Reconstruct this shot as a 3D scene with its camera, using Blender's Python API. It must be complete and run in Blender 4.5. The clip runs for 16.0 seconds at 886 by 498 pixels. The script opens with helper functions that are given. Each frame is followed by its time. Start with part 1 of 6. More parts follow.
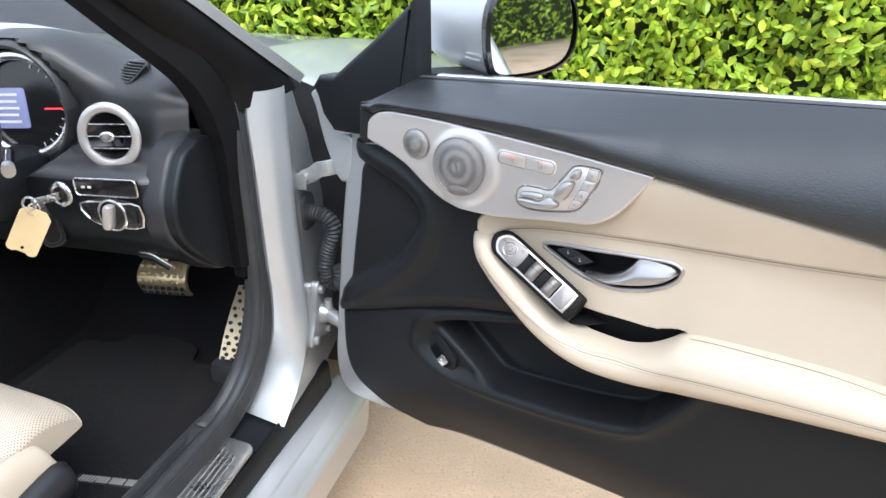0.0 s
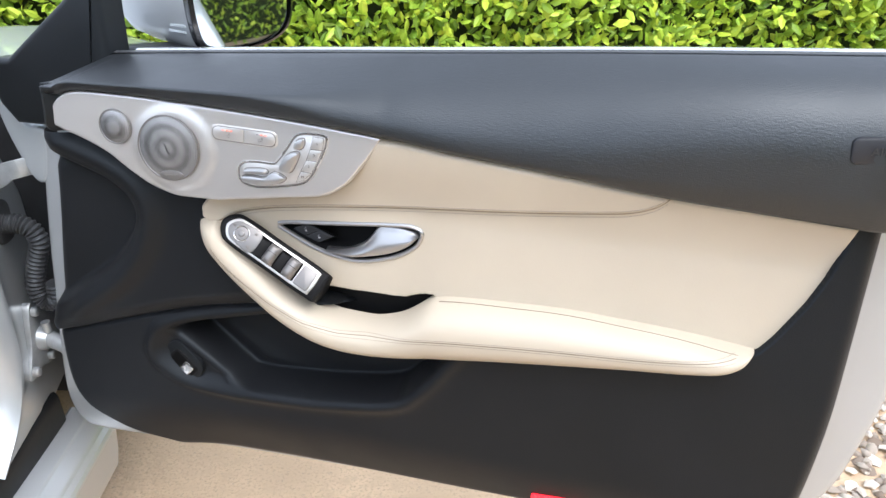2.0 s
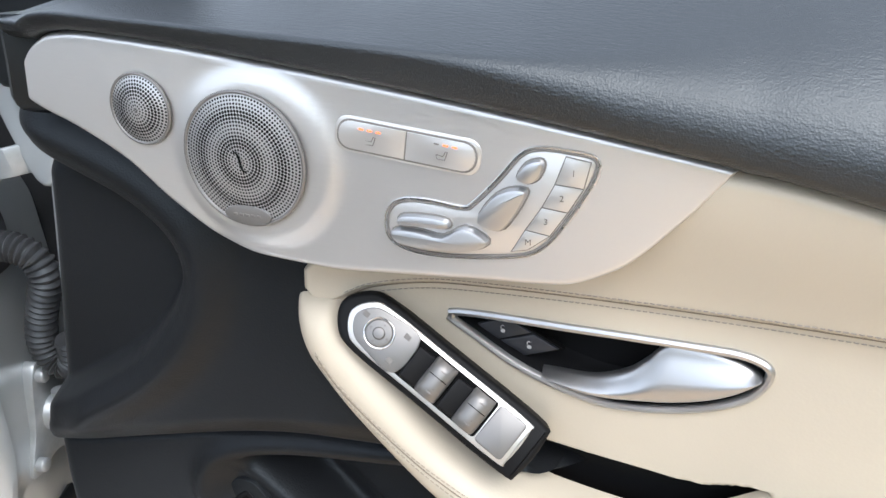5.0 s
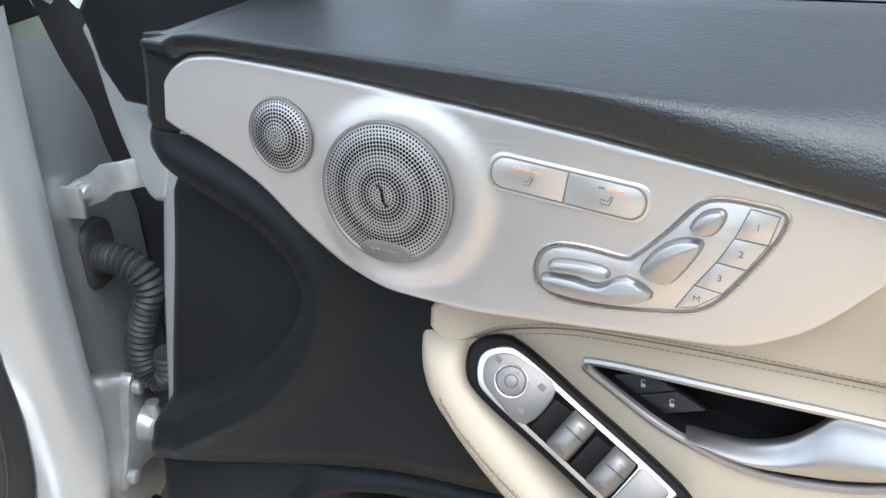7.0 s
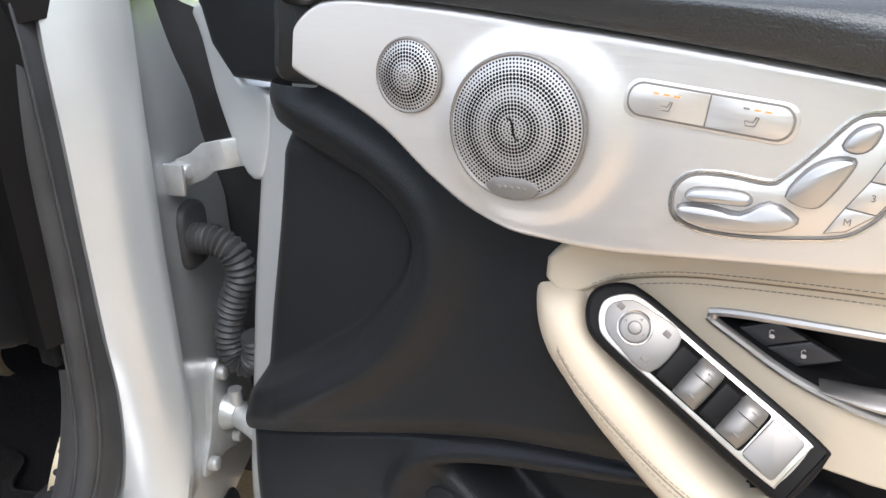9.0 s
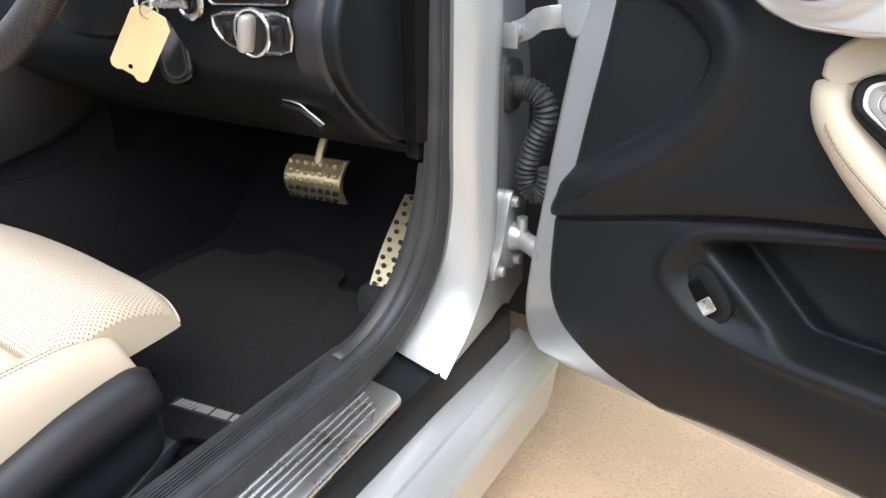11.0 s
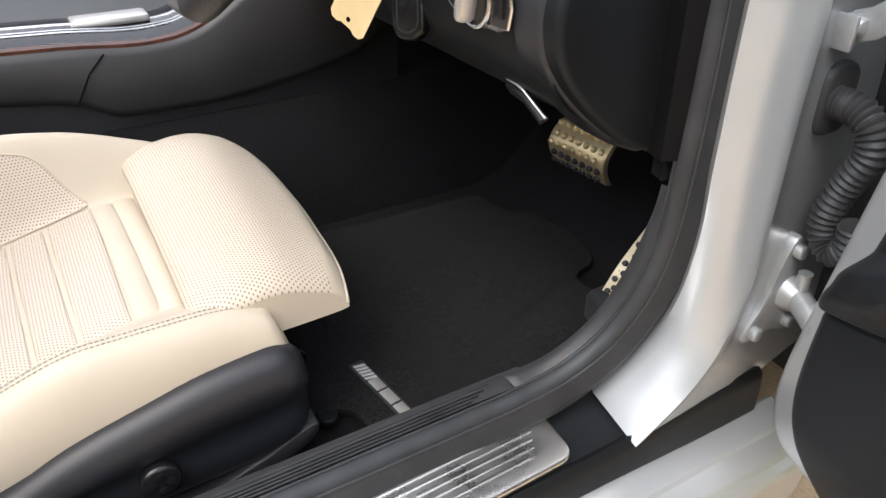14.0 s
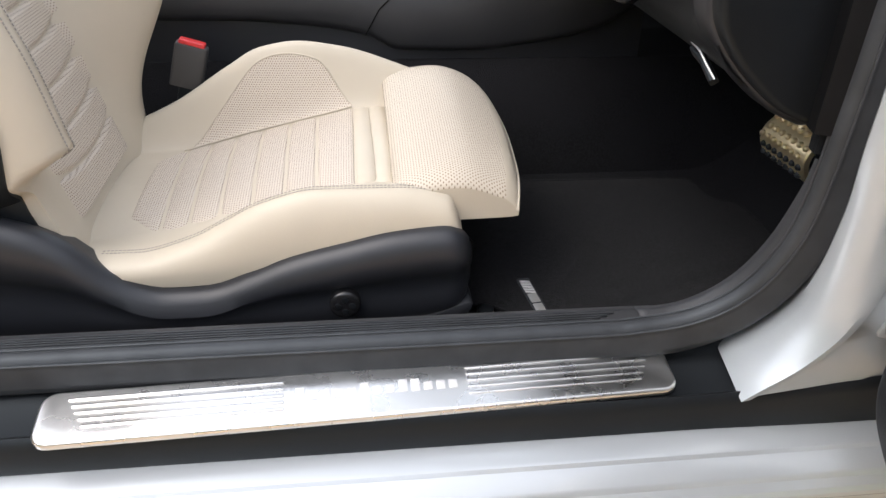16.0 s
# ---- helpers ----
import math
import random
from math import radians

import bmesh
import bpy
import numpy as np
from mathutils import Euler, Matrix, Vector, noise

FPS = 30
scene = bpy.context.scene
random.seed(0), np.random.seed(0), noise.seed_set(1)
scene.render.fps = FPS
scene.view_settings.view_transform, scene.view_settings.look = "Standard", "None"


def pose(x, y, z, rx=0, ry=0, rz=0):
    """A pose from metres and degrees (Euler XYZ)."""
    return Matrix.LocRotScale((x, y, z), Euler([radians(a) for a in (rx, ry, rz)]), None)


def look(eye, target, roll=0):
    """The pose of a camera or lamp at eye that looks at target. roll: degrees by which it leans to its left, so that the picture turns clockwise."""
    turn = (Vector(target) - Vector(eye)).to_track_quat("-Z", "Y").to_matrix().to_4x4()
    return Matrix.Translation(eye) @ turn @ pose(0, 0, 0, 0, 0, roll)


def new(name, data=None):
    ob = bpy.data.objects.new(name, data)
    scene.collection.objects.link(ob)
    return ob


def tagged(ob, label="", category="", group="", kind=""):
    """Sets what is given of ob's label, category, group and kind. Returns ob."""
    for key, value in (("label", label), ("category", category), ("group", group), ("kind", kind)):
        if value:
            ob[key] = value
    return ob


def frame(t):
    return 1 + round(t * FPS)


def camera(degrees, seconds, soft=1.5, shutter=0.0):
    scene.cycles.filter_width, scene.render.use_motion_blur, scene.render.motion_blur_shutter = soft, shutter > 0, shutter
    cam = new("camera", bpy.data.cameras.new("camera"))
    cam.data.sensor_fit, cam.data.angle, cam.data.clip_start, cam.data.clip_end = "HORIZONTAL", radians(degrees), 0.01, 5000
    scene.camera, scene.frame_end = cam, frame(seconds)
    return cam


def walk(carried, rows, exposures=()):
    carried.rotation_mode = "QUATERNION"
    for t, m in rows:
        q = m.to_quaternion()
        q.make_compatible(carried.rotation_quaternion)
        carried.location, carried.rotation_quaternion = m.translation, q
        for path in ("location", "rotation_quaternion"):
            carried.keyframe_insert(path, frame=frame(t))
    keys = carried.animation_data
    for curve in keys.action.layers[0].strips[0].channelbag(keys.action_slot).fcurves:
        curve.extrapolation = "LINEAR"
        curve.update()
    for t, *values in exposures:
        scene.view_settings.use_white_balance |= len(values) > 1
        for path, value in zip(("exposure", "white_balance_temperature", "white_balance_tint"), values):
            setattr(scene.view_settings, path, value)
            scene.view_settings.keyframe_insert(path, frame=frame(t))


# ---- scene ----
cam = camera(62.1, 16.0)
PATH = [
    (0, (1.46, -0.874, 1.22), (0.915, 0.858, 0.381), -1.7),
    (0.5, (1.47, -0.859, 1.202), (1.147, 0.928, 0.364), -1.3),
    (1, (1.482, -0.851, 1.196), (1.34, 0.957, 0.353), -1.0),
    (1.5, (1.494, -0.845, 1.189), (1.478, 0.964, 0.336), -0.9),
    (2, (1.499, -0.819, 1.17), (1.557, 0.983, 0.306), -0.7),
    (2.5, (1.473, -0.695, 1.143), (1.559, 1.099, 0.264), -0.4),
    (3, (1.433, -0.537, 1.114), (1.509, 1.254, 0.228), 0.1),
    (3.5, (1.398, -0.42, 1.091), (1.431, 1.356, 0.172), 0.2),
    (4, (1.362, -0.34, 1.064), (1.317, 1.419, 0.115), -0.2),
    (6.5, (1.319, -0.32, 1.047), (1.066, 1.436, 0.124), 0.5),
    (7, (1.286, -0.301, 1.053), (0.98, 1.452, 0.142), 0.3),
    (7.5, (1.249, -0.25, 1.03), (0.901, 1.519, 0.165), 0.2),
    (8, (1.233, -0.226, 1.009), (0.871, 1.564, 0.192), 0.1),
    (10.5, (1.261, -0.598, 0.956), (0.512, 1.083, 0.174), -0.4),
    (11, (1.249, -0.619, 0.915), (0.327, 0.953, 0.09), -0.3),
    (11.5, (1.253, -0.605, 0.907), (0.193, 0.834, 0.01), -0.4),
    (12, (1.248, -0.574, 0.942), (0.095, 0.743, -0.025), -0.6),
    (12.5, (1.234, -0.518, 0.979), (0.017, 0.698, -0.04), -0.5),
    (13, (1.192, -0.435, 0.968), (-0.096, 0.687, -0.073), -0.5),
    (13.5, (1.173, -0.378, 0.962), (-0.207, 0.623, -0.084), -0.5),
    (14, (1.22, -0.371, 0.954), (-0.252, 0.484, -0.096), -0.2),
    (14.5, (1.302, -0.371, 0.946), (-0.252, 0.316, -0.11), 0.4),
    (15, (1.363, -0.387, 0.939), (-0.26, 0.119, -0.115), 0.8),
    (15.5, (1.407, -0.382, 0.939), (-0.259, -0.04, -0.112), 1.1),
    (16, (1.43, -0.335, 0.943), (-0.262, -0.123, -0.102), 1.5),
]
walk(cam, [(t, look(eye, target, roll)) for t, eye, target, roll in PATH], [(0, 2.0, 6050, 11), (1.5, 1.92, 6050, 11), (4, 1.98, 6100, 9), (6.5, 1.9, 5950, 8), (7, 1.9, 5950, 8), (8, 2.0, 6300, 11), (10.5, 2.15, 6400, 11), (12, 2.1, 6500, 12), (14, 1.9, 6600, 12), (16, 1.72, 6450, 12)])

# ---- light ----
world = bpy.data.worlds.new("overcast_sky")
scene.world = world
world.use_nodes = True
wn = world.node_tree.nodes
sky = wn.new("ShaderNodeTexSky")
sky.sky_type, sky.sun_disc = "NISHITA", False
sky.sun_elevation, sky.sun_rotation = radians(57), radians(151)
sky.air_density, sky.dust_density, sky.ozone_density = 1.0, 4.0, 1.0
hs = wn.new("ShaderNodeHueSaturation")
hs.inputs["Saturation"].default_value = 0.7
world.node_tree.links.new(sky.outputs[0], hs.inputs["Color"])
# a thin even cloud layer over the clear sky
cloud = wn.new("ShaderNodeMix")
cloud.data_type = "RGBA"
cloud.inputs[0].default_value = 0.6
cloud.inputs[7].default_value = (3.3, 3.45, 3.65, 1)
world.node_tree.links.new(hs.outputs[0], cloud.inputs[6])
world.node_tree.links.new(cloud.outputs[2], wn["Background"].inputs["Color"])
wn["Background"].inputs["Strength"].default_value = 0.15
sun = new("sun", bpy.data.lights.new("sun", "SUN"))
sun.data.energy, sun.data.angle, sun.data.color = 0.4, radians(50), (1.0, 0.98, 0.95)
sun.matrix_world = look((1.59, -2.85, 5.03), (0, 0, 0))


# ---- materials ----
class Mat:
    def __init__(self, name, color=(0.5, 0.5, 0.5), rough=0.5, metal=0.0, **more):
        self.m = bpy.data.materials.new(name)
        self.m.use_nodes = True
        self.t = self.m.node_tree
        self.b = self.t.nodes["Principled BSDF"]
        self.set("Base Color", (*color, 1)), self.set("Roughness", rough), self.set("Metallic", metal)
        for key, value in more.items():
            self.set(key.replace("_", " "), value)
        self.color = color
        self.normal = None

    def set(self, key, value):
        self.b.inputs[key].default_value = value

    def node(self, kind, **props):
        n = self.t.nodes.new("ShaderNode" + kind)
        for key, value in props.items():
            n.inputs[key.replace("_", " ")].default_value = value
        return n

    def link(self, a, b):
        self.t.links.new(a, b)

    def coords(self, kind="Object"):
        return self.t.nodes.new("ShaderNodeTexCoord").outputs[kind]

    def math(self, op, a, b=None):
        n = self.t.nodes.new("ShaderNodeMath")
        n.operation = op
        for i, v in enumerate((a, b)):
            if v is None:
                continue
            if isinstance(v, (int, float)):
                n.inputs[i].default_value = v
            else:
                self.link(v, n.inputs[i])
        return n.outputs[0]

    def vary(self, amount, scale, other=None, detail=4.0, low=0.35, high=0.65):
        """Mixes the base colour towards a second one by noise."""
        n = self.node("TexNoise", Scale=scale, Detail=detail)
        self.link(self.coords(), n.inputs["Vector"])
        r = self.node("MapRange", From_Min=low, From_Max=high)
        self.link(n.outputs["Fac"], r.inputs["Value"])
        mix = self.t.nodes.new("ShaderNodeMix")
        mix.data_type = "RGBA"
        src = self.b.inputs["Base Color"]
        if src.is_linked:
            self.link(src.links[0].from_socket, mix.inputs[6])
        else:
            mix.inputs[6].default_value = src.default_value
        o = other or tuple(c * (1 - amount) for c in self.color)
        mix.inputs[7].default_value = (*o, 1)
        fac = self.math("MULTIPLY", r.outputs[0], 1.0 if other is None else amount)
        self.link(fac, mix.inputs[0])
        self.link(mix.outputs[2], self.b.inputs["Base Color"])
        return self

    def bump(self, height, strength, dist):
        n = self.node("Bump", Strength=strength, Distance=dist)
        self.link(height, n.inputs["Height"])
        if self.normal:
            self.link(self.normal, n.inputs["Normal"])
        self.normal = n.outputs[0]
        self.link(self.normal, self.b.inputs["Normal"])
        return self

    def grain(self, scale, strength=0.3, dist=0.001, kind="noise", stretch=None, detail=3.0):
        v = self.coords()
        if stretch:
            mp = self.t.nodes.new("ShaderNodeMapping")
            mp.inputs["Scale"].default_value = stretch
            self.link(v, mp.inputs["Vector"])
            v = mp.outputs[0]
        if kind == "noise":
            n = self.node("TexNoise", Scale=scale, Detail=detail)
            out = n.outputs["Fac"]
        else:
            n = self.node("TexVoronoi", Scale=scale)
            n.feature = "F1" if kind == "cell" else "SMOOTH_F1"
            out = n.outputs["Distance"]
        self.link(v, n.inputs["Vector"])
        return self.bump(out, strength, dist)

    def rough(self, low, high, scale):
        n = self.node("TexNoise", Scale=scale, Detail=5.0)
        self.link(self.coords(), n.inputs["Vector"])
        r = self.node("MapRange", From_Min=0.3, From_Max=0.7, To_Min=low, To_Max=high)
        self.link(n.outputs["Fac"], r.inputs["Value"])
        self.link(r.outputs[0], self.b.inputs["Roughness"])
        return self


leather_black = Mat("black_leather", (0.0080, 0.0085, 0.0100), 0.38, Specular_IOR_Level=0.75, Coat_Weight=0.22, Coat_Roughness=0.30, Specular_Tint=(0.85, 0.94, 1.0, 1)).vary(0.25, 9).grain(900, 0.30, 0.0006, "cell").grain(620, 0.50, 0.0008, stretch=(0.28, 1, 1), detail=5).rough(0.36, 0.48, 14)
plastic_black = Mat("soft_black_plastic", (0.0055, 0.0059, 0.0070), 0.50, Specular_IOR_Level=0.36, Sheen_Weight=0.02, Sheen_Roughness=0.4, Specular_Tint=(0.80, 0.92, 1.0, 1)).vary(0.2, 7).grain(800, 0.26, 0.0004, "cell").rough(0.43, 0.56, 10)
door_vinyl = Mat("soft_black_door_vinyl", (0.0085, 0.0090, 0.0106), 0.50, Specular_IOR_Level=0.27, Sheen_Weight=0.02, Specular_Tint=(0.80, 0.92, 1.0, 1)).vary(0.18, 9).grain(700, 0.32, 0.0005, "cell").rough(0.42, 0.54, 10)
dash_vinyl = Mat("black_dash_vinyl", (0.0216, 0.0228, 0.0252), 0.42, Specular_IOR_Level=0.8).vary(0.2, 7).grain(800, 0.2, 0.0004, "cell").rough(0.38, 0.5, 10)
plastic_navy = Mat("dark_blue_black_plastic", (0.0195, 0.021, 0.0255), 0.42).vary(0.2, 6).grain(700, 0.2, 0.0004, "cell")
pillar_black = Mat("matt_black_pillar_trim", (0.0045, 0.0047, 0.0055), 0.6, Specular_IOR_Level=0.2).vary(0.3, 20).grain(700, 0.2, 0.0004)
kick_vinyl = Mat("dark_grey_kick_vinyl", (0.034, 0.035, 0.038), 0.46, Specular_IOR_Level=0.5, Sheen_Weight=0.05).vary(0.2, 14).grain(750, 0.25, 0.0005, "cell")
gloss_black = Mat("gloss_black_plastic", (0.010, 0.010, 0.011), 0.18).rough(0.12, 0.25, 30)
rubber = Mat("black_rubber", (0.038, 0.039, 0.042), 0.50, Specular_IOR_Level=0.42, Sheen_Weight=0.04, Specular_Tint=(0.80, 0.92, 1.0, 1)).vary(0.3, 25).grain(500, 0.2, 0.0005)
carpet = Mat("black_carpet", (0.0126, 0.0126, 0.0146), 0.95, Specular_IOR_Level=0.2).vary(0.6, 260).vary(0.2, 12).grain(700, 0.8, 0.003, detail=2)
cream = Mat("cream_leather", (0.522, 0.462, 0.366), 0.48).vary(0.06, 8).grain(500, 0.12, 0.0005, "cell").grain(35, 0.10, 0.003).rough(0.42, 0.54, 12)
# darker than the cream leather: shade in its seams put into the colour
seam_shadow = Mat("leather_seam_shade", (0.20, 0.165, 0.125), 0.7)
mat_pile = Mat("black_velour_pile", (0.0150, 0.0152, 0.0172), 0.95, Specular_IOR_Level=0.15, Sheen_Weight=0.04).vary(0.80, 300, low=0.42, high=0.58).vary(0.40, 16, detail=6).grain(620, 0.9, 0.003, detail=2).grain(26, 0.25, 0.006)
lever_metal = Mat("satin_chrome_lever", (0.50, 0.505, 0.515), 0.42, 1.0).rough(0.36, 0.48, 30)
stitch = Mat("grey_thread", (0.30, 0.275, 0.25), 0.8)
thread_light = Mat("pale_thread", (0.33, 0.285, 0.23), 0.8)
paint = Mat("silver_paint", (0.46, 0.488, 0.508), 0.34, 0.40, Coat_Weight=0.9, Coat_Roughness=0.03).vary(0.05, 4).grain(2500, 0.03, 0.0003)
paint_dull = Mat("silver_paint_dull", (0.44, 0.475, 0.497), 0.40, 0.35, Coat_Weight=0.8, Coat_Roughness=0.08).vary(0.07, 9, detail=6).grain(120, 0.04, 0.001).rough(0.28, 0.44, 20)
alu = Mat("brushed_aluminium", (0.67, 0.665, 0.66), 0.40, 0.8).vary(0.04, 5)
an = alu.node("TexNoise", Scale=900.0, Detail=4.0)
am = alu.t.nodes.new("ShaderNodeMapping")
am.inputs["Scale"].default_value = (0.03, 1, 1)
alu.link(alu.coords(), am.inputs["Vector"]), alu.link(am.outputs[0], an.inputs["Vector"])
ar = alu.node("MapRange", From_Min=0.3, From_Max=0.7, To_Min=0.29, To_Max=0.42)
alu.link(an.outputs["Fac"], ar.inputs["Value"]), alu.link(ar.outputs[0], alu.b.inputs["Roughness"])
alu.grain(420, 0.22, 0.0004, stretch=(0.02, 1, 1.0), detail=6)
satin_dark = Mat("darker_satin_plastic", (0.215, 0.207, 0.200), 0.40, 0.6).grain(800, 0.03, 0.0003)
satin = Mat("satin_metal_plastic", (0.625, 0.6125, 0.5938), 0.34, 0.7).grain(800, 0.03, 0.0003)
chrome = Mat("satin_chrome", (0.805, 0.805, 0.805), 0.24, 1.0).rough(0.20, 0.30, 40)
steel = Mat("polished_steel", (0.78, 0.77, 0.75), 0.26, 1.0).rough(0.22, 0.36, 18)
steel.grain(300, 0.02, 0.0002, stretch=(1, 0.04, 1))
# pedal steel with a warm golden reflection put into its base colour
warm_reflect_steel = Mat("steel_pedal_warm_reflection", (0.90, 0.74, 0.46), 0.42, 0.75).rough(0.34, 0.5, 60)
# footrest steel, tinted gold to hold the sky's reflection in its colour
sky_reflect_steel = Mat("steel_footrest_reflection", (0.70, 0.60, 0.40), 0.32, 0.7).rough(0.25, 0.42, 60)
zinc = Mat("painted_hinge_metal", (0.43, 0.46, 0.48), 0.38, 0.5).vary(0.2, 40).rough(0.3, 0.5, 40)
concrete = Mat("sandy_concrete", (0.68, 0.50, 0.33), 0.9).vary(0.18, 3.5).vary(0.34, 150, low=0.5, high=0.72).vary(0.35, 95, (0.30, 0.25, 0.20), detail=2, low=0.63, high=0.69).vary(0.16, 30, low=0.45, high=0.7).vary(0.55, 1.6, (0.22, 0.15, 0.09), low=0.56, high=0.72).grain(90, 0.5, 0.006).grain(14, 0.4, 0.02)
console_vinyl = Mat("dark_grey_console_vinyl", (0.0405, 0.0405, 0.0432), 0.46, Specular_IOR_Level=0.45).vary(0.15, 8).grain(800, 0.2, 0.0004, "cell")
buckle_grey = Mat("dark_grey_buckle_plastic", (0.050, 0.047, 0.045), 0.5).grain(900, 0.15, 0.0004)
card = Mat("buff_card", (0.814, 0.638, 0.352), 0.8).vary(0.06, 30)
glass = Mat("clear_glass", (0.9, 0.95, 0.95), 0.02, 0.0, Transmission_Weight=1.0, IOR=1.1)
mirror_mat = Mat("mirror_glass", (0.85, 0.87, 0.88), 0.02, 1.0)
white_mark = Mat("pale_marking", (0.62, 0.62, 0.62), 0.6)
white_dim = Mat("dim_pale_marking", (0.36, 0.36, 0.36), 0.6)
grey_mark = Mat("grey_marking", (0.16, 0.15, 0.14), 0.6)
dark_gap = Mat("dark_gap", (0.003, 0.003, 0.003), 0.8, Specular_IOR_Level=0.1)
red_plastic = Mat("red_plastic", (0.65, 0.03, 0.03), 0.35)
wood = Mat("dark_brown_wood", (0.075, 0.022, 0.012), 0.22).vary(0.4, 20)
amber = Mat("amber_light", (0.45, 0.05, 0.01), 0.5, Emission_Color=(1.0, 0.13, 0.03, 1), Emission_Strength=0.9)
red_lamp = Mat("red_reflector", (0.75, 0.01, 0.015), 0.12, Emission_Color=(1.0, 0.02, 0.03, 1), Emission_Strength=0.7).grain(300, 0.5, 0.002, "cell")
screen = Mat("lit_display", (0.1, 0.12, 0.2), 0.3, Emission_Color=(0.45, 0.5, 0.85, 1), Emission_Strength=0.10)
needle = Mat("red_needle", (0.8, 0.02, 0.02), 0.5, Emission_Color=(1, 0.02, 0.03, 1), Emission_Strength=1.0)
leaf_mat = Mat("hedge_leaves", (0.115, 0.22, 0.022), 0.42)
ri = leaf_mat.t.nodes.new("ShaderNodeNewGeometry").outputs["Random Per Island"]
ramp = leaf_mat.t.nodes.new("ShaderNodeValToRGB")
ramp.color_ramp.elements[0].color, ramp.color_ramp.elements[1].color = (0.12, 0.22, 0.018, 1), (0.60, 0.72, 0.075, 1)
ramp.color_ramp.elements.new(0.55).color = (0.34, 0.51, 0.040, 1)
leaf_mat.link(ri, ramp.inputs[0]), leaf_mat.link(ramp.outputs[0], leaf_mat.b.inputs["Base Color"])
leaf_mat.set("Transmission Weight", 0.0), leaf_mat.set("Subsurface Weight", 0.0)
# the shade between the leaves, put into a dark green colour
leaf_shade = Mat("hedge_inner_shade", (0.035, 0.055, 0.012), 0.9).vary(0.5, 20)


def perforated(name, color, pitch, hole, dark, rough, axes="XY", metal=0.0):
    """A sheet with a regular net of small holes, in the plane of two object axes."""
    m = Mat(name, color, rough, metal)
    sep = m.t.nodes.new("ShaderNodeSeparateXYZ")
    m.link(m.coords(), sep.inputs[0])
    a, b = (sep.outputs[c] for c in axes)
    a, b = m.math("MULTIPLY", a, 1 / pitch), m.math("MULTIPLY", b, 1 / (pitch * 0.8660254))
    row = m.math("FLOOR", b)
    a = m.math("ADD", a, m.math("MULTIPLY", row, 0.5))
    fa, fb = m.math("SUBTRACT", m.math("FRACT", a), 0.5), m.math("MULTIPLY", m.math("SUBTRACT", m.math("FRACT", b), 0.5), 0.8660254)
    d = m.math("SQRT", m.math("ADD", m.math("MULTIPLY", fa, fa), m.math("MULTIPLY", fb, fb)))
    return holes(m, d, hole, dark)


def holes(m, d, hole, dark):
    r = m.node("MapRange", From_Min=hole * 0.9, From_Max=hole * 1.1)
    m.link(d, r.inputs["Value"])
    mix = m.t.nodes.new("ShaderNodeMix")
    mix.data_type = "RGBA"
    mix.inputs[6].default_value, mix.inputs[7].default_value = (*dark, 1), (*m.color, 1)
    m.link(r.outputs[0], mix.inputs[0]), m.link(mix.outputs[2], m.b.inputs["Base Color"])
    m.bump(r.outputs[0], 0.4, 0.0008)
    return m


cream_perf = perforated("perforated_cream_leather", (0.525, 0.464, 0.376), 0.0040, 0.21, (0.19, 0.14, 0.095), 0.5)
cream_inlay = perforated("perforated_cream_inlay", (0.56, 0.492, 0.410), 0.0040, 0.21, (0.18, 0.13, 0.09), 0.5, "YZ")
cream_fine = perforated("finely_perforated_cream_leather", (0.535, 0.470, 0.393), 0.0040, 0.21, (0.18, 0.13, 0.09), 0.5)
cream_perf_back = perforated("perforated_cream_back", (0.555, 0.488, 0.408), 0.0040, 0.21, (0.18, 0.13, 0.09), 0.5, "XZ")
# the speaker grille: holes in rings about the local z axis
grille = Mat("perforated_metal_grille", (0.52, 0.52, 0.525), 0.32, 0.85)
gs = grille.t.nodes.new("ShaderNodeSeparateXYZ")
grille.link(grille.coords(), gs.inputs[0])
gr_ = grille.math("SQRT", grille.math("ADD", grille.math("MULTIPLY", gs.outputs[0], gs.outputs[0]), grille.math("MULTIPLY", gs.outputs[1], gs.outputs[1])))
ga = grille.math("ARCTAN2", gs.outputs[1], gs.outputs[0])
gk = grille.math("MULTIPLY", gr_, 1 / 0.00200)
gring = grille.math("ADD", grille.math("FLOOR", gk), 1.0)
gcount = grille.math("MULTIPLY", gring, 6.0)
gang = grille.math("SUBTRACT", grille.math("FRACT", grille.math("ADD", grille.math("MULTIPLY", ga, grille.math("DIVIDE", gcount, 2 * math.pi)), grille.math("MULTIPLY", gring, 0.37))), 0.5)
grad = grille.math("SUBTRACT", grille.math("FRACT", gk), 0.5)
gd = grille.math("SQRT", grille.math("ADD", grille.math("MULTIPLY", gang, gang), grille.math("MULTIPLY", grad, grad)))
# the holes grow and shrink in three soft bands from the middle outwards
gband = grille.math("MULTIPLY", grille.math("SINE", grille.math("MULTIPLY", gr_, 2 * math.pi / 0.0155)), 0.075)
holes(grille, grille.math("ADD", gd, gband), 0.385, (0.006, 0.006, 0.006))


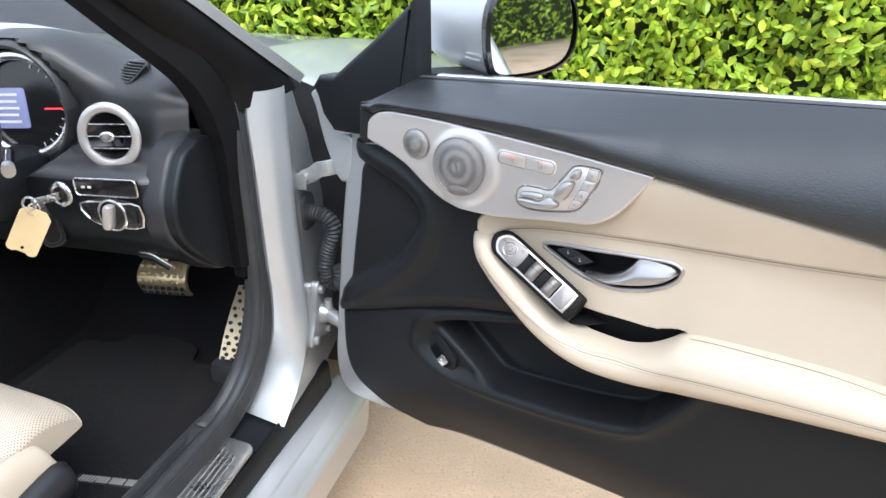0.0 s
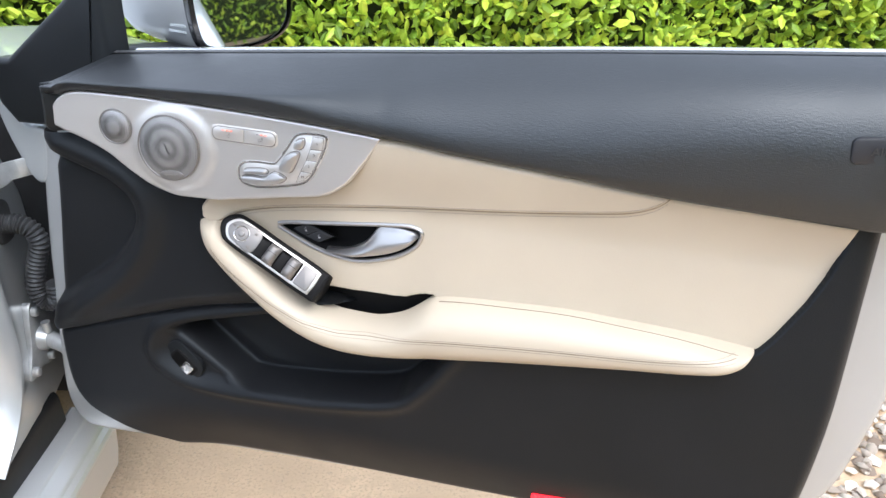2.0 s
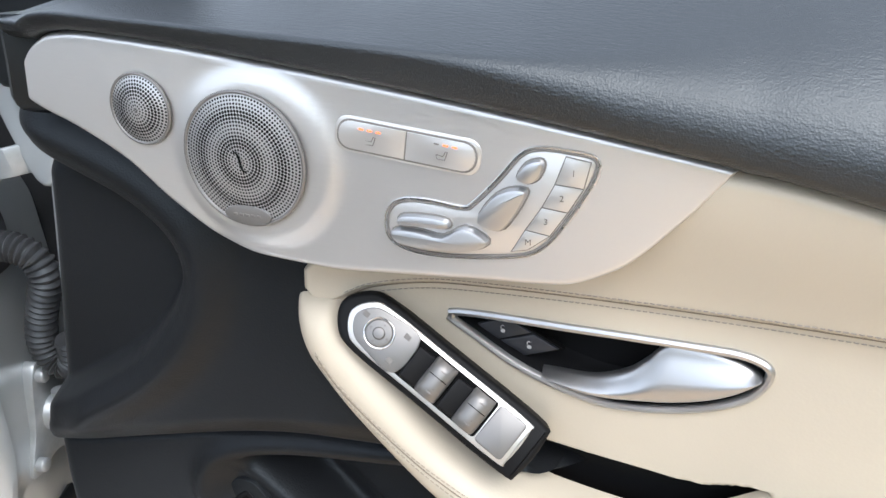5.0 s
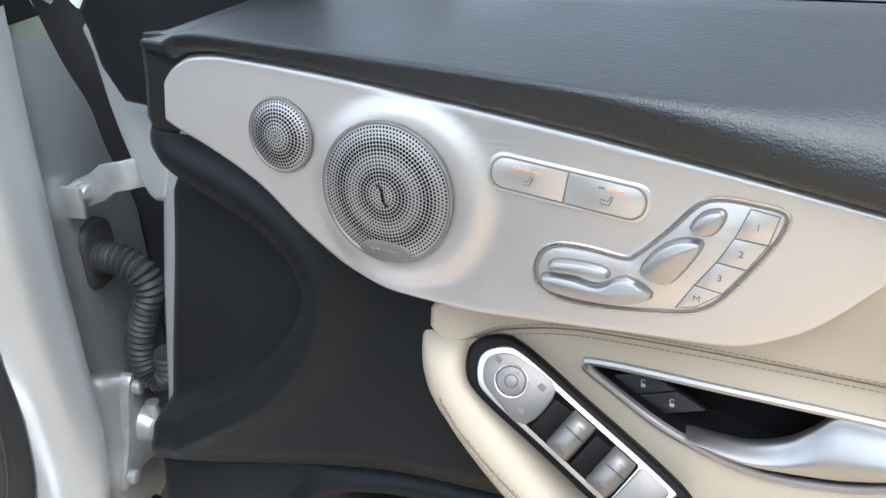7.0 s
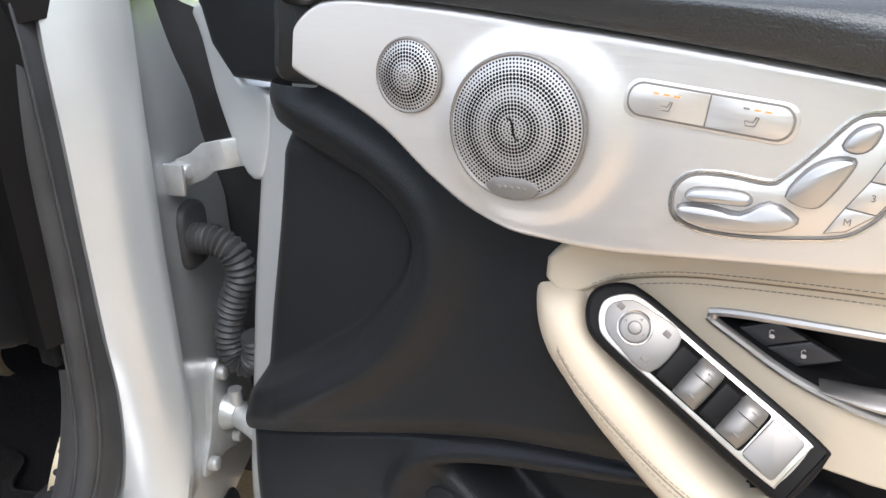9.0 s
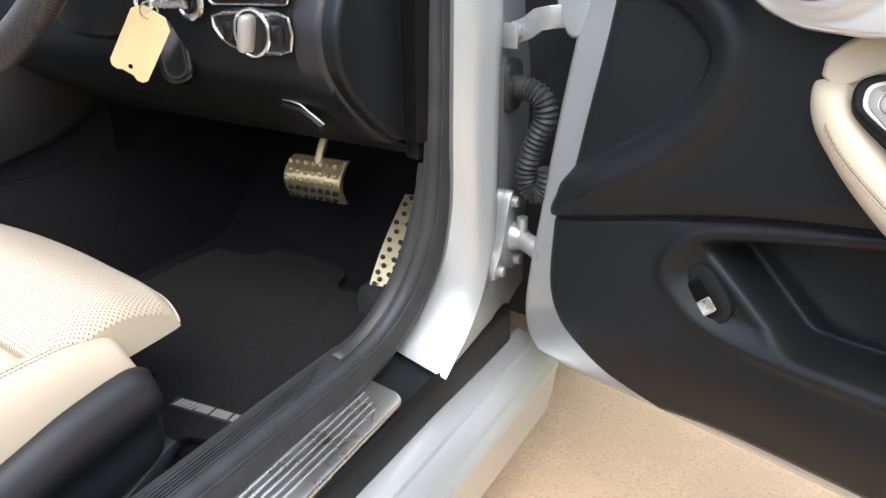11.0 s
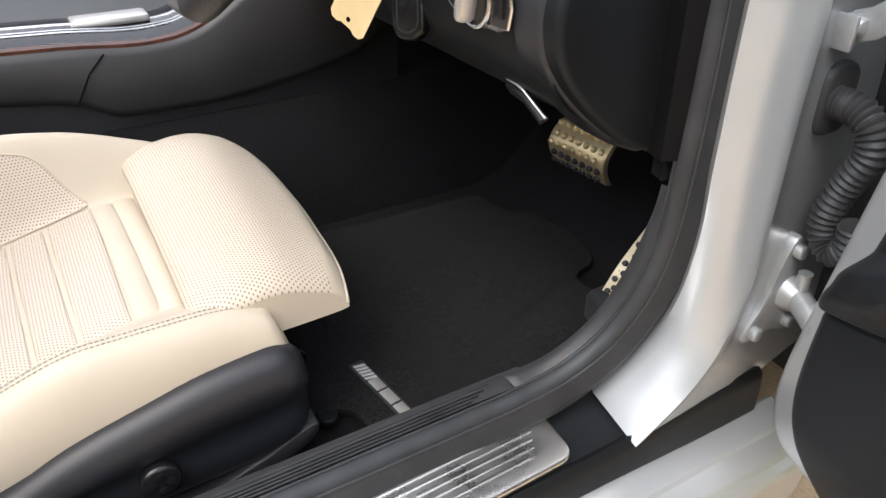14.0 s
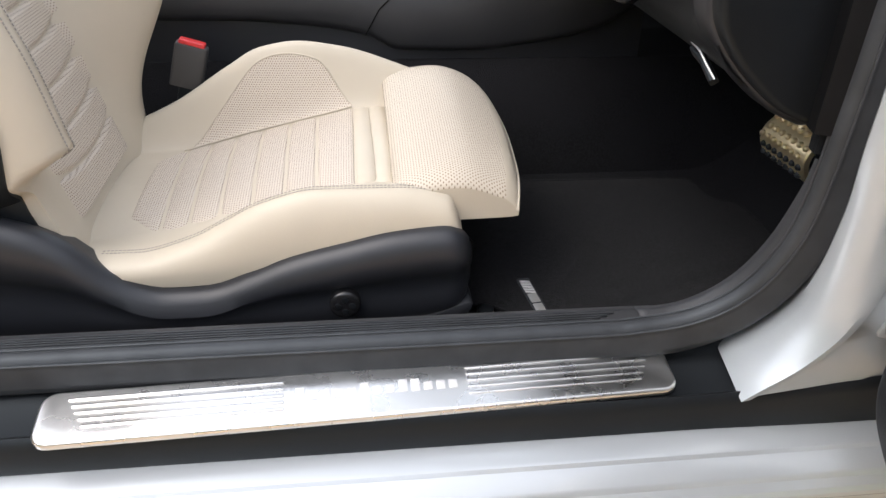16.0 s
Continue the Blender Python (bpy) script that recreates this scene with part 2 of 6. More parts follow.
# ---- mesh helpers ----
def part(name, bm, material, parent=None, label="", smooth=True, sharp=38.0):
    """Links a bmesh as one mesh object, under a thing or a part."""
    bmesh.ops.recalc_face_normals(bm, faces=bm.faces)
    limit = radians(sharp)
    for fc in bm.faces:
        fc.smooth = smooth
    for e in bm.edges:
        if len(e.link_faces) == 2 and e.calc_face_angle(0) > limit:
            e.smooth = False
    me = bpy.data.meshes.new(name)
    bm.to_mesh(me), bm.free()
    me.materials.append(material.m)
    ob = new(name, me)
    if parent:
        ob.parent = parent
    if label:
        ob["label"] = label
    return ob


def thing(name, label, category, m=None, group="", kind=""):
    ob = new(name)
    if m is not None:
        ob.matrix_world = m
    return tagged(ob, label, category, group, kind)


def curve(*pts):
    """A smooth function through (x, y) points that does not overshoot."""
    xs, ys = np.array(pts, float).T
    h, d = np.diff(xs), np.diff(ys) / np.diff(xs)
    m = np.zeros(len(xs))
    m[0], m[-1] = d[0], d[-1]
    for i in range(1, len(xs) - 1):
        if d[i - 1] * d[i] > 0:
            w1, w2 = 2 * h[i] + h[i - 1], h[i] + 2 * h[i - 1]
            m[i] = (w1 + w2) / (w1 / d[i - 1] + w2 / d[i])

    def f(x):
        x = min(max(x, xs[0]), xs[-1])
        i = min(int(np.searchsorted(xs, x, "right")) - 1, len(h) - 1)
        t = (x - xs[i]) / h[i]
        return float(ys[i] * (1 + 2 * t) * (1 - t) ** 2 + h[i] * m[i] * t * (1 - t) ** 2 + ys[i + 1] * t * t * (3 - 2 * t) + h[i] * m[i + 1] * t * t * (t - 1))

    return f


def spline(pts, n=6, closed=False):
    """Catmull-Rom points along a path."""
    P = [Vector(p) for p in pts]
    out, k = [], len(P)
    for i in range(k if closed else k - 1):
        a, b, c, d = (P[(i + j) % k] if closed else P[min(max(i + j, 0), k - 1)] for j in (-1, 0, 1, 2))
        for s in range(n):
            t = s / n
            out.append(0.5 * ((2 * b) + (c - a) * t + (2 * a - 5 * b + 4 * c - d) * t * t + (3 * b - a - 3 * c + d) * t ** 3))
    if not closed:
        out.append(P[-1])
    return out


def grid(rows, closed_u=False, closed_v=False, bm=None, caps=False):
    """Quads over rows of points."""
    bm = bm or bmesh.new()
    V = [[bm.verts.new(p) for p in r] for r in rows]
    nu, nv = len(V), len(V[0])
    for i in range(nu if closed_u else nu - 1):
        for j in range(nv if closed_v else nv - 1):
            q = [V[i][j], V[(i + 1) % nu][j], V[(i + 1) % nu][(j + 1) % nv], V[i][(j + 1) % nv]]
            if len(set(q)) == 4:
                bm.faces.new(q)
    if caps:
        bm.faces.new(V[0][::-1]), bm.faces.new(V[-1])
    return bm


def sweep(path, profile, up=(0, 0, 1), closed=False, scale=None, caps=True, bm=None):
    """Carries a closed profile of (side, up) points along a path."""
    P = [Vector(p) for p in path]
    n, rows = len(P), []
    for i, p in enumerate(P):
        a, b = (P[i - 1], P[(i + 1) % n]) if closed else (P[max(i - 1, 0)], P[min(i + 1, n - 1)])
        t = (b - a).normalized()
        side = t.cross(Vector(up))
        side = side.normalized() if side.length > 1e-4 else Vector((1, 0, 0))
        top = side.cross(t)
        k = scale(i / max(n - 1, 1)) if scale else 1.0
        rows.append([p + side * x * k + top * y * k for x, y in profile])
    return grid(rows, closed_u=closed, closed_v=True, caps=caps and not closed, bm=bm)


def ring(r, n=10, rx=None):
    return [(r * math.cos(2 * math.pi * i / n), (rx or r) * math.sin(2 * math.pi * i / n)) for i in range(n)]


def tube(path, r, n=10, closed=False, scale=None, up=(0, 0, 1), bm=None):
    return sweep(path, ring(r, n), up, closed, scale, bm=bm)


def inset(outline, d):
    """Moves a closed 2D outline inwards."""
    P = [Vector(p[:2]) for p in outline]
    area = sum(a.x * b.y - b.x * a.y for a, b in zip(P, P[1:] + P[:1]))
    sgn = 1 if area > 0 else -1
    out = []
    for i, p in enumerate(P):
        a, b = (p - P[i - 1]), (P[(i + 1) % len(P)] - p)
        na, nb = Vector((-a.y, a.x)).normalized(), Vector((-b.y, b.x)).normalized()
        m = (na + nb)
        m = m.normalized() / max(0.5, math.sqrt(max(0.25, (1 + na.dot(nb)) / 2))) if m.length > 1e-5 else na
        out.append(p + m * d * sgn)
    return out


def prism(outline, h0, h1, bevel=0.001, steps=2, place=None, bm=None, bottom=True):
    """A flat piece with rounded upper edges. place maps (x, y, h) to a point."""
    place = place or (lambda x, y, h: Vector((x, y, h)))
    rows = [[place(p[0], p[1], h0) for p in outline]]
    for k in range(steps + 1):
        a = k / steps * math.pi / 2
        o = inset(outline, bevel * (1 - math.cos(a))) if k else outline
        rows.append([place(p[0], p[1], h1 - bevel + bevel * math.sin(a)) for p in o])
    bm = bm or bmesh.new()
    V = [[bm.verts.new(p) for p in r] for r in rows]
    n = len(V[0])
    for i in range(len(V) - 1):
        for j in range(n):
            bm.faces.new((V[i][j], V[i][(j + 1) % n], V[i + 1][(j + 1) % n], V[i + 1][j]))
    bm.faces.new(V[-1])
    if bottom:
        bm.faces.new(V[0][::-1])
    return bm


def rrect(w, h, r, n=4, cx=0.0, cy=0.0):
    """A rounded rectangle outline."""
    out = []
    for sx, sy, a0 in ((1, 1, 0), (-1, 1, 90), (-1, -1, 180), (1, -1, 270)):
        for k in range(n + 1):
            a = radians(a0 + 90 * k / n)
            out.append((cx + sx * (w / 2 - r) + r * math.cos(a), cy + sy * (h / 2 - r) + r * math.sin(a)))
    return out


def box(sx, sy, sz, bevel=0.002, c=(0, 0, 0), bm=None, rot=None):
    """A box with rounded edges about c."""
    m = Matrix.Translation(c) @ (rot or Matrix.Identity(4))
    b = min(bevel, sx / 2.01, sy / 2.01, sz / 2.01)
    o = rrect(sx, sy, b, 2)
    rows = []
    for k in range(5):
        a = -math.pi / 2 + k * math.pi / 4 if k < 2 else (k - 2) * math.pi / 4
        z = (-sz / 2 + b + b * math.sin(a)) if k < 2 else (sz / 2 - b + b * math.sin(a))
        d = b * (1 - math.cos(a))
        rows.append([m @ Vector((p[0], p[1], z)) for p in (inset(o, d * 0.98) if d > 1e-6 else o)])
    # the lower straight edge ring
    low = [m @ Vector((p[0], p[1], -sz / 2 + b)) for p in o]
    rows.insert(2, low)
    return grid(rows, closed_v=True, caps=True, bm=bm)


def disc(r, h0, h1, bevel=0.001, n=32, place=None, bm=None, cx=0.0, cy=0.0):
    return prism([(cx + x, cy + y) for x, y in ring(r, n)], h0, h1, bevel, 3, place, bm)


def smooth01(x):
    x = min(max(x, 0.0), 1.0)
    return x * x * (3 - 2 * x)


def inside(poly, x, y):
    """Signed distance to a closed outline, positive inside."""
    A = np.asarray(poly)[:, :2]
    B = np.roll(A, -1, 0)
    ab, ap = B - A, np.array((x, y)) - A
    t = np.clip((ap * ab).sum(1) / ((ab * ab).sum(1) + 1e-12), 0, 1)
    d = np.sqrt(((ap - ab * t[:, None]) ** 2).sum(1).min())
    c = ((A[:, 1] > y) != (B[:, 1] > y)) & (x < (B[:, 0] - A[:, 0]) * (y - A[:, 1]) / (B[:, 1] - A[:, 1] + 1e-12) + A[:, 0])
    return d if c.sum() % 2 else -d


def writing(name, text, size, material, parent, m, label="", depth=0.0003):
    """Flat raised letters in the built-in font, centred on m."""
    cu = bpy.data.curves.new(name, "FONT")
    cu.body, cu.size, cu.align_x, cu.align_y, cu.extrude, cu.resolution_u = text, size, "CENTER", "CENTER", depth, 3
    tmp = bpy.data.objects.new(name, cu)
    me = bpy.data.meshes.new_from_object(tmp)
    bpy.data.objects.remove(tmp)
    me.materials.clear()
    me.materials.append(material.m)
    ob = new(name, me)
    ob.parent, ob.matrix_basis = parent, m
    if label:
        ob["label"] = label
    return ob


# ---- the open door, in its own frame: u along it from the hinge, z up, w towards the cabin ----
DOOR = pose(0.8041, 0.2893, -0.0284, -4.17, 0.96, -18.11) @ Matrix.Diagonal((1.0225, 1.0225, 1.0225, 1))


def D(u, z, w):
    return Vector((u, -w, z))


def patch(lo, hi, u0, u1, wf, roll=0.006, depth=0.006, nu=60, nv=14, ends=(True, True), under=True):
    """A padded panel between two curves over u."""
    rows = []
    for i in range(nu + 1):
        u = u0 + (u1 - u0) * (0.5 - 0.5 * math.cos(math.pi * i / nu))
        a, b = lo(u), hi(u)
        row = []
        for j in range(nv + 1):
            t = 0.5 - 0.5 * math.cos(math.pi * j / nv)
            z = a + (b - a) * t
            d = min(t, 1 - t) * max(b - a, 1e-4)
            if ends[0]:
                d = min(d, u - u0)
            if ends[1]:
                d = min(d, u1 - u)
            r = min(max(d / roll, 0), 1)
            row.append(D(u, z, wf(u, z) - depth * (1 - math.sqrt(max(0, 1 - (1 - r) ** 2)))))
        rows.append(row)
    return grid(rows)


# ---- ground and hedges ----
bm = bmesh.new()
rows = []
for i in range(90):
    x = -40 + 80 * i / 89
    rows.append([Vector((x, -40 + 80 * j / 89, 0.0)) for j in range(90)])
ground = part("ground", grid(rows), concrete)
tagged(ground, "sandy brown concrete drive with dark stains", "ground", kind="structure")


def gravel_bed(x0, x1, y0, y1, count):
    """Loose rounded pebbles beside the drive."""
    rng = random.Random(5)
    bm = bmesh.new()
    base = [Vector(v) for v in ((1, 0, 0), (-1, 0, 0), (0, 1, 0), (0, -1, 0), (0, 0, 1), (0.6, 0.6, 0.5), (-0.6, 0.6, 0.5), (-0.6, -0.6, 0.5), (0.6, -0.6, 0.5))]
    for _ in range(count):
        c = Vector((rng.uniform(x0, x1), rng.uniform(y0, y1), rng.uniform(-0.004, 0.012)))
        s = Vector((rng.uniform(0.010, 0.024), rng.uniform(0.008, 0.018), rng.uniform(0.007, 0.014)))
        e = Euler((rng.uniform(-0.5, 0.5), rng.uniform(-0.5, 0.5), rng.uniform(0, 6.3))).to_matrix()
        v = [bm.verts.new(c + e @ Vector((b.x * s.x, b.y * s.y, b.z * s.z)) * rng.uniform(0.85, 1.1)) for b in base]
        for f in ((0, 5, 8), (2, 6, 5), (1, 7, 6), (3, 8, 7), (4, 6, 7), (4, 5, 6), (4, 8, 5), (4, 7, 8), (0, 2, 5), (2, 1, 6), (1, 3, 7), (3, 0, 8)):
            bm.faces.new([v[k] for k in f])
    return bm


pebble = Mat("mixed_pebbles", (0.5, 0.42, 0.33), 0.75)
pr = pebble.t.nodes.new("ShaderNodeValToRGB")
pr.color_ramp.elements[0].color, pr.color_ramp.elements[1].color = (0.20, 0.15, 0.11, 1), (0.72, 0.66, 0.57, 1)
pebble.link(pebble.t.nodes.new("ShaderNodeNewGeometry").outputs["Random Per Island"], pr.inputs[0])
pebble.link(pr.outputs[0], pebble.b.inputs["Base Color"])
gravel = part("gravel", gravel_bed(2.15, 3.6, -0.2, 2.0, 5200), pebble, sharp=80)
tagged(gravel, "bed of mixed tan and grey pebbles", "gravel", kind="stuff")


def hedge(name, x0, x1, y, depth, z1, count, seed, label):
    """A clipped evergreen hedge: a dark sheet for the shade inside and a coat of single leaves facing -y."""
    rng = random.Random(seed)
    top = thing(name, label, "hedge")
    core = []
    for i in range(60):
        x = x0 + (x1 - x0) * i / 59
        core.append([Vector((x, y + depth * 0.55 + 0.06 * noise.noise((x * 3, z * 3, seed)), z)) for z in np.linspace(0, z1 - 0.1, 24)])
    part("core", grid(core), leaf_shade, top)
    verts, faces = [], []
    for _ in range(count):
        x, z = rng.uniform(x0, x1), rng.uniform(0.02, z1)
        lump = 0.16 * noise.noise((x * 2.2, z * 2.2, seed + 3.0)) + 0.08 * noise.noise((x * 6, z * 6, seed))
        yy = y + depth * 0.28 + lump + abs(rng.gauss(0, 0.10)) - 0.05
        a = Vector((rng.gauss(0, 0.6), -abs(rng.gauss(0.6, 0.4)), rng.gauss(0.35, 0.6))).normalized()
        nrm = Vector((rng.gauss(0, 0.5), -1, rng.gauss(0.8, 0.5))).normalized()
        side = a.cross(nrm)
        if side.length < 1e-3:
            continue
        side.normalize()
        nrm = side.cross(a)
        ln = rng.uniform(0.045, 0.085)
        wd = ln * rng.uniform(0.20, 0.28)
        c = Vector((x, yy, z))
        k = len(verts)
        verts += [c, c + a * ln * 0.35 + side * wd - nrm * ln * 0.02, c + a * ln * 0.35 + nrm * ln * 0.07, c + a * ln * 0.35 - side * wd - nrm * ln * 0.02,
                  c + a * ln * 0.72 + side * wd * 0.75, c + a * ln * 0.72 + nrm * ln * 0.08, c + a * ln * 0.72 - side * wd * 0.75, c + a * ln + nrm * ln * 0.02]
        faces += [(k, k + 1, k + 2), (k, k + 2, k + 3), (k + 1, k + 4, k + 5, k + 2), (k + 2, k + 5, k + 6, k + 3), (k + 4, k + 7, k + 5), (k + 5, k + 7, k + 6)]
    me = bpy.data.meshes.new("leaves")
    me.from_pydata([tuple(v) for v in verts], [], faces)
    me.materials.append(leaf_mat.m)
    ob = tagged(new("leaves", me), kind="stuff")
    ob.parent = top
    return top


hedge("hedge", -2.6, 6.0, 2.35, 0.7, 1.6, 34000, 11, "dense clipped evergreen hedge with bright yellow-green leaves")
back_hedge = hedge("hedge", -8.0, 8.0, 0.0, 0.7, 2.7, 20000, 23, "far clipped evergreen hedge behind the drive")
back_hedge.matrix_world = pose(4.9, -3.95, 0, 0, 0, 222)
post = thing("gate_post", "tall dark brown timber gate post by the hedge", "post", pose(4.15, -2.8, 0, 0, 0, 40))
part("post", box(0.32, 0.32, 2.6, 0.02, (0, 0, 1.3)), Mat("dark_stained_timber", (0.05, 0.035, 0.03), 0.7).vary(0.4, 9).grain(40, 0.3, 0.004, stretch=(1, 1, 0.08)), post)

# ---- car body round the driver's doorway ----
body = thing("car", "silver convertible car with its driver's door open", "car")
SY0, SY1 = -1.35, 0.36
# painted sill outside the doorway
sill_profile = [(0.822, 0.20), (0.822, 0.300), (0.826, 0.3015), (0.832, 0.3005), (0.856, 0.2960), (0.8595, 0.2945), (0.863, 0.2905), (0.868, 0.2880), (0.884, 0.2790), (0.8865, 0.2765), (0.889, 0.2720), (0.897, 0.2650), (0.9005, 0.2590), (0.901, 0.2530), (0.898, 0.2480), (0.893, 0.20), (0.885, 0.16)]
part("sill", grid([[Vector((x, y, z)) for x, z in sill_profile] for y in np.linspace(SY0, SY1 - 0.02, 24)]), paint, body, "silver painted lower sill", sharp=18)
# black plastic sill trim with a dished bed for the scuff plate
trim_profile = [(0.735, 0.30), (0.735, 0.372), (0.742, 0.366), (0.750, 0.357), (0.757, 0.3520), (0.812, 0.3440), (0.820, 0.349), (0.8255, 0.343), (0.8275, 0.333), (0.8285, 0.305), (0.826, 0.2985)]
rows = []
for y in np.linspace(SY0, 0.30, 120):
    k = smooth01((y - 0.03) / 0.22)
    rows.append([Vector((x + 0.004 * k, y, z + k * 0.018 * smooth01((z - 0.30) / 0.04))) for x, z in trim_profile])
part("sill_trim", grid(rows), plastic_black, body, "soft black plastic sill trim")

# scuff plate, tilted slightly outwards; x across, y along, from its middle
PX, PY = 0.0355, 0.362
scuff = part("scuff_plate", prism(rrect(2 * PX, 2 * PY, 0.019, 6), -0.004, 0.0045, 0.0045, 4), steel, body, "polished steel scuff plate with ribbed ends")
scuff.matrix_basis = pose(0.7925, -0.334, 0.3585, 0, 10, 2.1)
for y0, y1 in ((-PY + 0.030, -0.098), (0.112, PY - 0.022)):
    for k in range(5):
        x = -0.022 + k * 0.0092
        cut = 0.005 * k
        ya, yb = (y0 + cut, y1) if y0 < 0 else (y0, y1 - cut)
        part("rib", box(0.0042, yb - ya, 0.0024, 0.0011, (x, (ya + yb) / 2, 0.0049)), steel, scuff)
for k in range(13):
    h = 0.018 if k in (0, 5, 8, 9) else 0.012
    part("lettering_bar", box(h, 0.0100, 0.0008, 0.0003, (-0.001 - (h - 0.013) / 2, -0.080 + k * 0.0146, 0.0047)), white_mark, scuff, "pale etched lettering bar")

# doorway seal: rubber lip that runs along the sill and up the pillar
OPEN = [(0.748, -1.35, 0.398), (0.748, -0.6, 0.398), (0.748, -0.10, 0.398), (0.750, -0.01, 0.402), (0.754, 0.055, 0.416), (0.762, 0.105, 0.452), (0.772, 0.135, 0.510),
        (0.780, 0.147, 0.580), (0.785, 0.150, 0.700), (0.786, 0.150, 0.800), (0.784, 0.152, 0.900), (0.775, 0.158, 0.960)]
path = spline(OPEN, 8)
lip = [(-0.004, -0.040), (0.006, -0.043), (0.014, -0.038), (0.016, -0.028), (0.012, -0.018), (0.014, -0.006), (0.010, 0.006), (0.002, 0.010), (-0.007, 0.009), (-0.012, 0.002), (-0.010, -0.02)]


def inward(i, P):
    a, b = P[max(i - 1, 0)], P[min(i + 1, len(P) - 1)]
    t = (b - a).normalized()
    side = Vector((1, 0, 0))
    side = (side - t * side.dot(t)).normalized()
    return side, side.cross(t) if side.cross(t).z > 0 or side.cross(t).y < 0 else -side.cross(t)


def along_opening(profile, P):
    rows = []
    for i, p in enumerate(P):
        s, n = inward(i, P)
        rows.append([p + s * x + n * y for x, y in profile])
    return grid(rows, closed_v=True, caps=True)


part("door_seal", along_opening(lip, path), rubber, body, "black rubber doorway seal", sharp=60)
for k in range(5):
    part("tread_rib", box(0.0024, 0.96 - 0.02 * k, 0.0030, 0.0009, (0.7160 + 0.0044 * k, -0.50, 0.4017)), rubber, body)
for sx, sy in ((0.0135, 0.0005), (-0.004, 0.0100)):
    rib_outline = [(sx + 0.0016 * math.cos(a), sy + 0.0016 * math.sin(a)) for a in (0.4, 1.4, 2.5, 3.5, 4.5, 5.6)]
    part("seal_rib", along_opening(rib_outline, path), rubber, body)

# inner sill cover and kick panel
kick = [(0.705, -1.35, 0.400), (0.705, -0.10, 0.400), (0.712, 0.00, 0.403), (0.722, 0.055, 0.418), (0.736, 0.100, 0.460), (0.750, 0.126, 0.52), (0.763, 0.138, 0.59), (0.767, 0.141, 0.628)]
rows = []
for p in spline(kick, 6):
    rows.append([p + Vector((0.024, 0.004, -0.004)), p + Vector((0.012, 0, 0.002)), p, p + Vector((-0.010, 0.012, -0.02)), Vector((p.x - 0.014, p.y + 0.05, max(p.z - 0.10, 0.31))), Vector((p.x - 0.014, max(p.y, 0.0) + 0.5, 0.30 if p.z < 0.45 else p.z))])
part("kick_panel", grid(rows), kick_vinyl, body, "black plastic kick panel and sill cover", sharp=75)

# painted pillar: front edge of the doorway, then the face that carries the hinges
inner_edge = [(0.97, 0.800, 0.175), (0.90, 0.804, 0.166), (0.81, 0.807, 0.163), (0.74, 0.807, 0.162), (0.656, 0.806, 0.163), (0.58, 0.803, 0.168), (0.524, 0.797, 0.168), (0.462, 0.785, 0.163), (0.416, 0.775, 0.140), (0.385, 0.764, 0.113), (0.37, 0.756, 0.098)]
outer_edge = [(0.97, 0.842, 0.222), (0.80, 0.843, 0.212), (0.70, 0.842, 0.210), (0.60, 0.842, 0.210), (0.50, 0.842, 0.204), (0.45, 0.842, 0.188), (0.40, 0.840, 0.152), (0.37, 0.836, 0.120), (0.345, 0.832, 0.095)]
ix, iy = curve(*[(z, x) for z, x, y in inner_edge[::-1]]), curve(*[(z, y) for z, x, y in inner_edge[::-1]])
ox, oy = curve(*[(z, x) for z, x, y in outer_edge[::-1]]), curve(*[(z, y) for z, x, y in outer_edge[::-1]])
face_end = curve((0.30, 0.42), (0.70, 0.412), (0.76, 0.385), (0.794, 0.368), (0.838, 0.355), (0.89, 0.322), (0.92, 0.307), (0.97, 0.285))
rows, face_rows = [], []
for k in range(49):
    t = k / 48
    z0, z1 = 0.366 + (0.958 - 0.366) * t, 0.347 + (0.958 - 0.347) * t
    a, b = Vector((ix(z0), iy(z0), z0)), Vector((ox(z1), oy(z1), z1))
    row = [a + Vector((-0.03, 0.02, 0)), a]
    for s in (0.15, 0.35, 0.55, 0.75, 0.9):
        bulge = 0.007 * math.sin(math.pi * s) * smooth01(t / 0.10)
        row.append(a.lerp(b, s) + Vector((bulge, -bulge, 0)))
    c = b + Vector((-0.002, 0.012, 0))
    row += [b, c]
    rows.append(row)
    f0 = c + Vector((-0.004, 0.004, 0))
    ye = face_end(z1)
    face_rows.append([c, f0] + [Vector((min(0.826 - 0.17 * (y - 0.25), f0.x - 0.02 * (y - f0.y)), y, z1)) for y in (f0.y + (ye - f0.y) * q for q in (0.2, 0.4, 0.6, 0.8, 1.0))] + [Vector((0.78, ye + 0.012, z1))])
part("pillar", grid(rows), paint_dull, body, "silver painted door pillar")
part("hinge_face", grid(face_rows), paint_dull, body, "dull silver hinge face of the pillar")
# dark gap behind the door and the black wing closing panel
part("wing_liner", grid([[Vector((0.70 + 0.22 * s, 0.43 - 0.02 * s, 0.28 + (top - 0.28) * k)) for s, top in ((0, 0.955), (0.2, 0.948), (0.3, 0.925), (0.45, 0.914), (0.6, 0.910), (1, 0.88))] for k in (0, 0.5, 1)]), rubber, body)

# windscreen pillar, screen and bonnet
a_path = [(0.752, 0.158, 0.66), (0.755, 0.155, 0.80), (0.757, 0.150, 0.90), (0.745, 0.115, 1.00), (0.70, 0.03, 1.10), (0.64, -0.10, 1.24), (0.58, -0.24, 1.36), (0.52, -0.38, 1.43)]
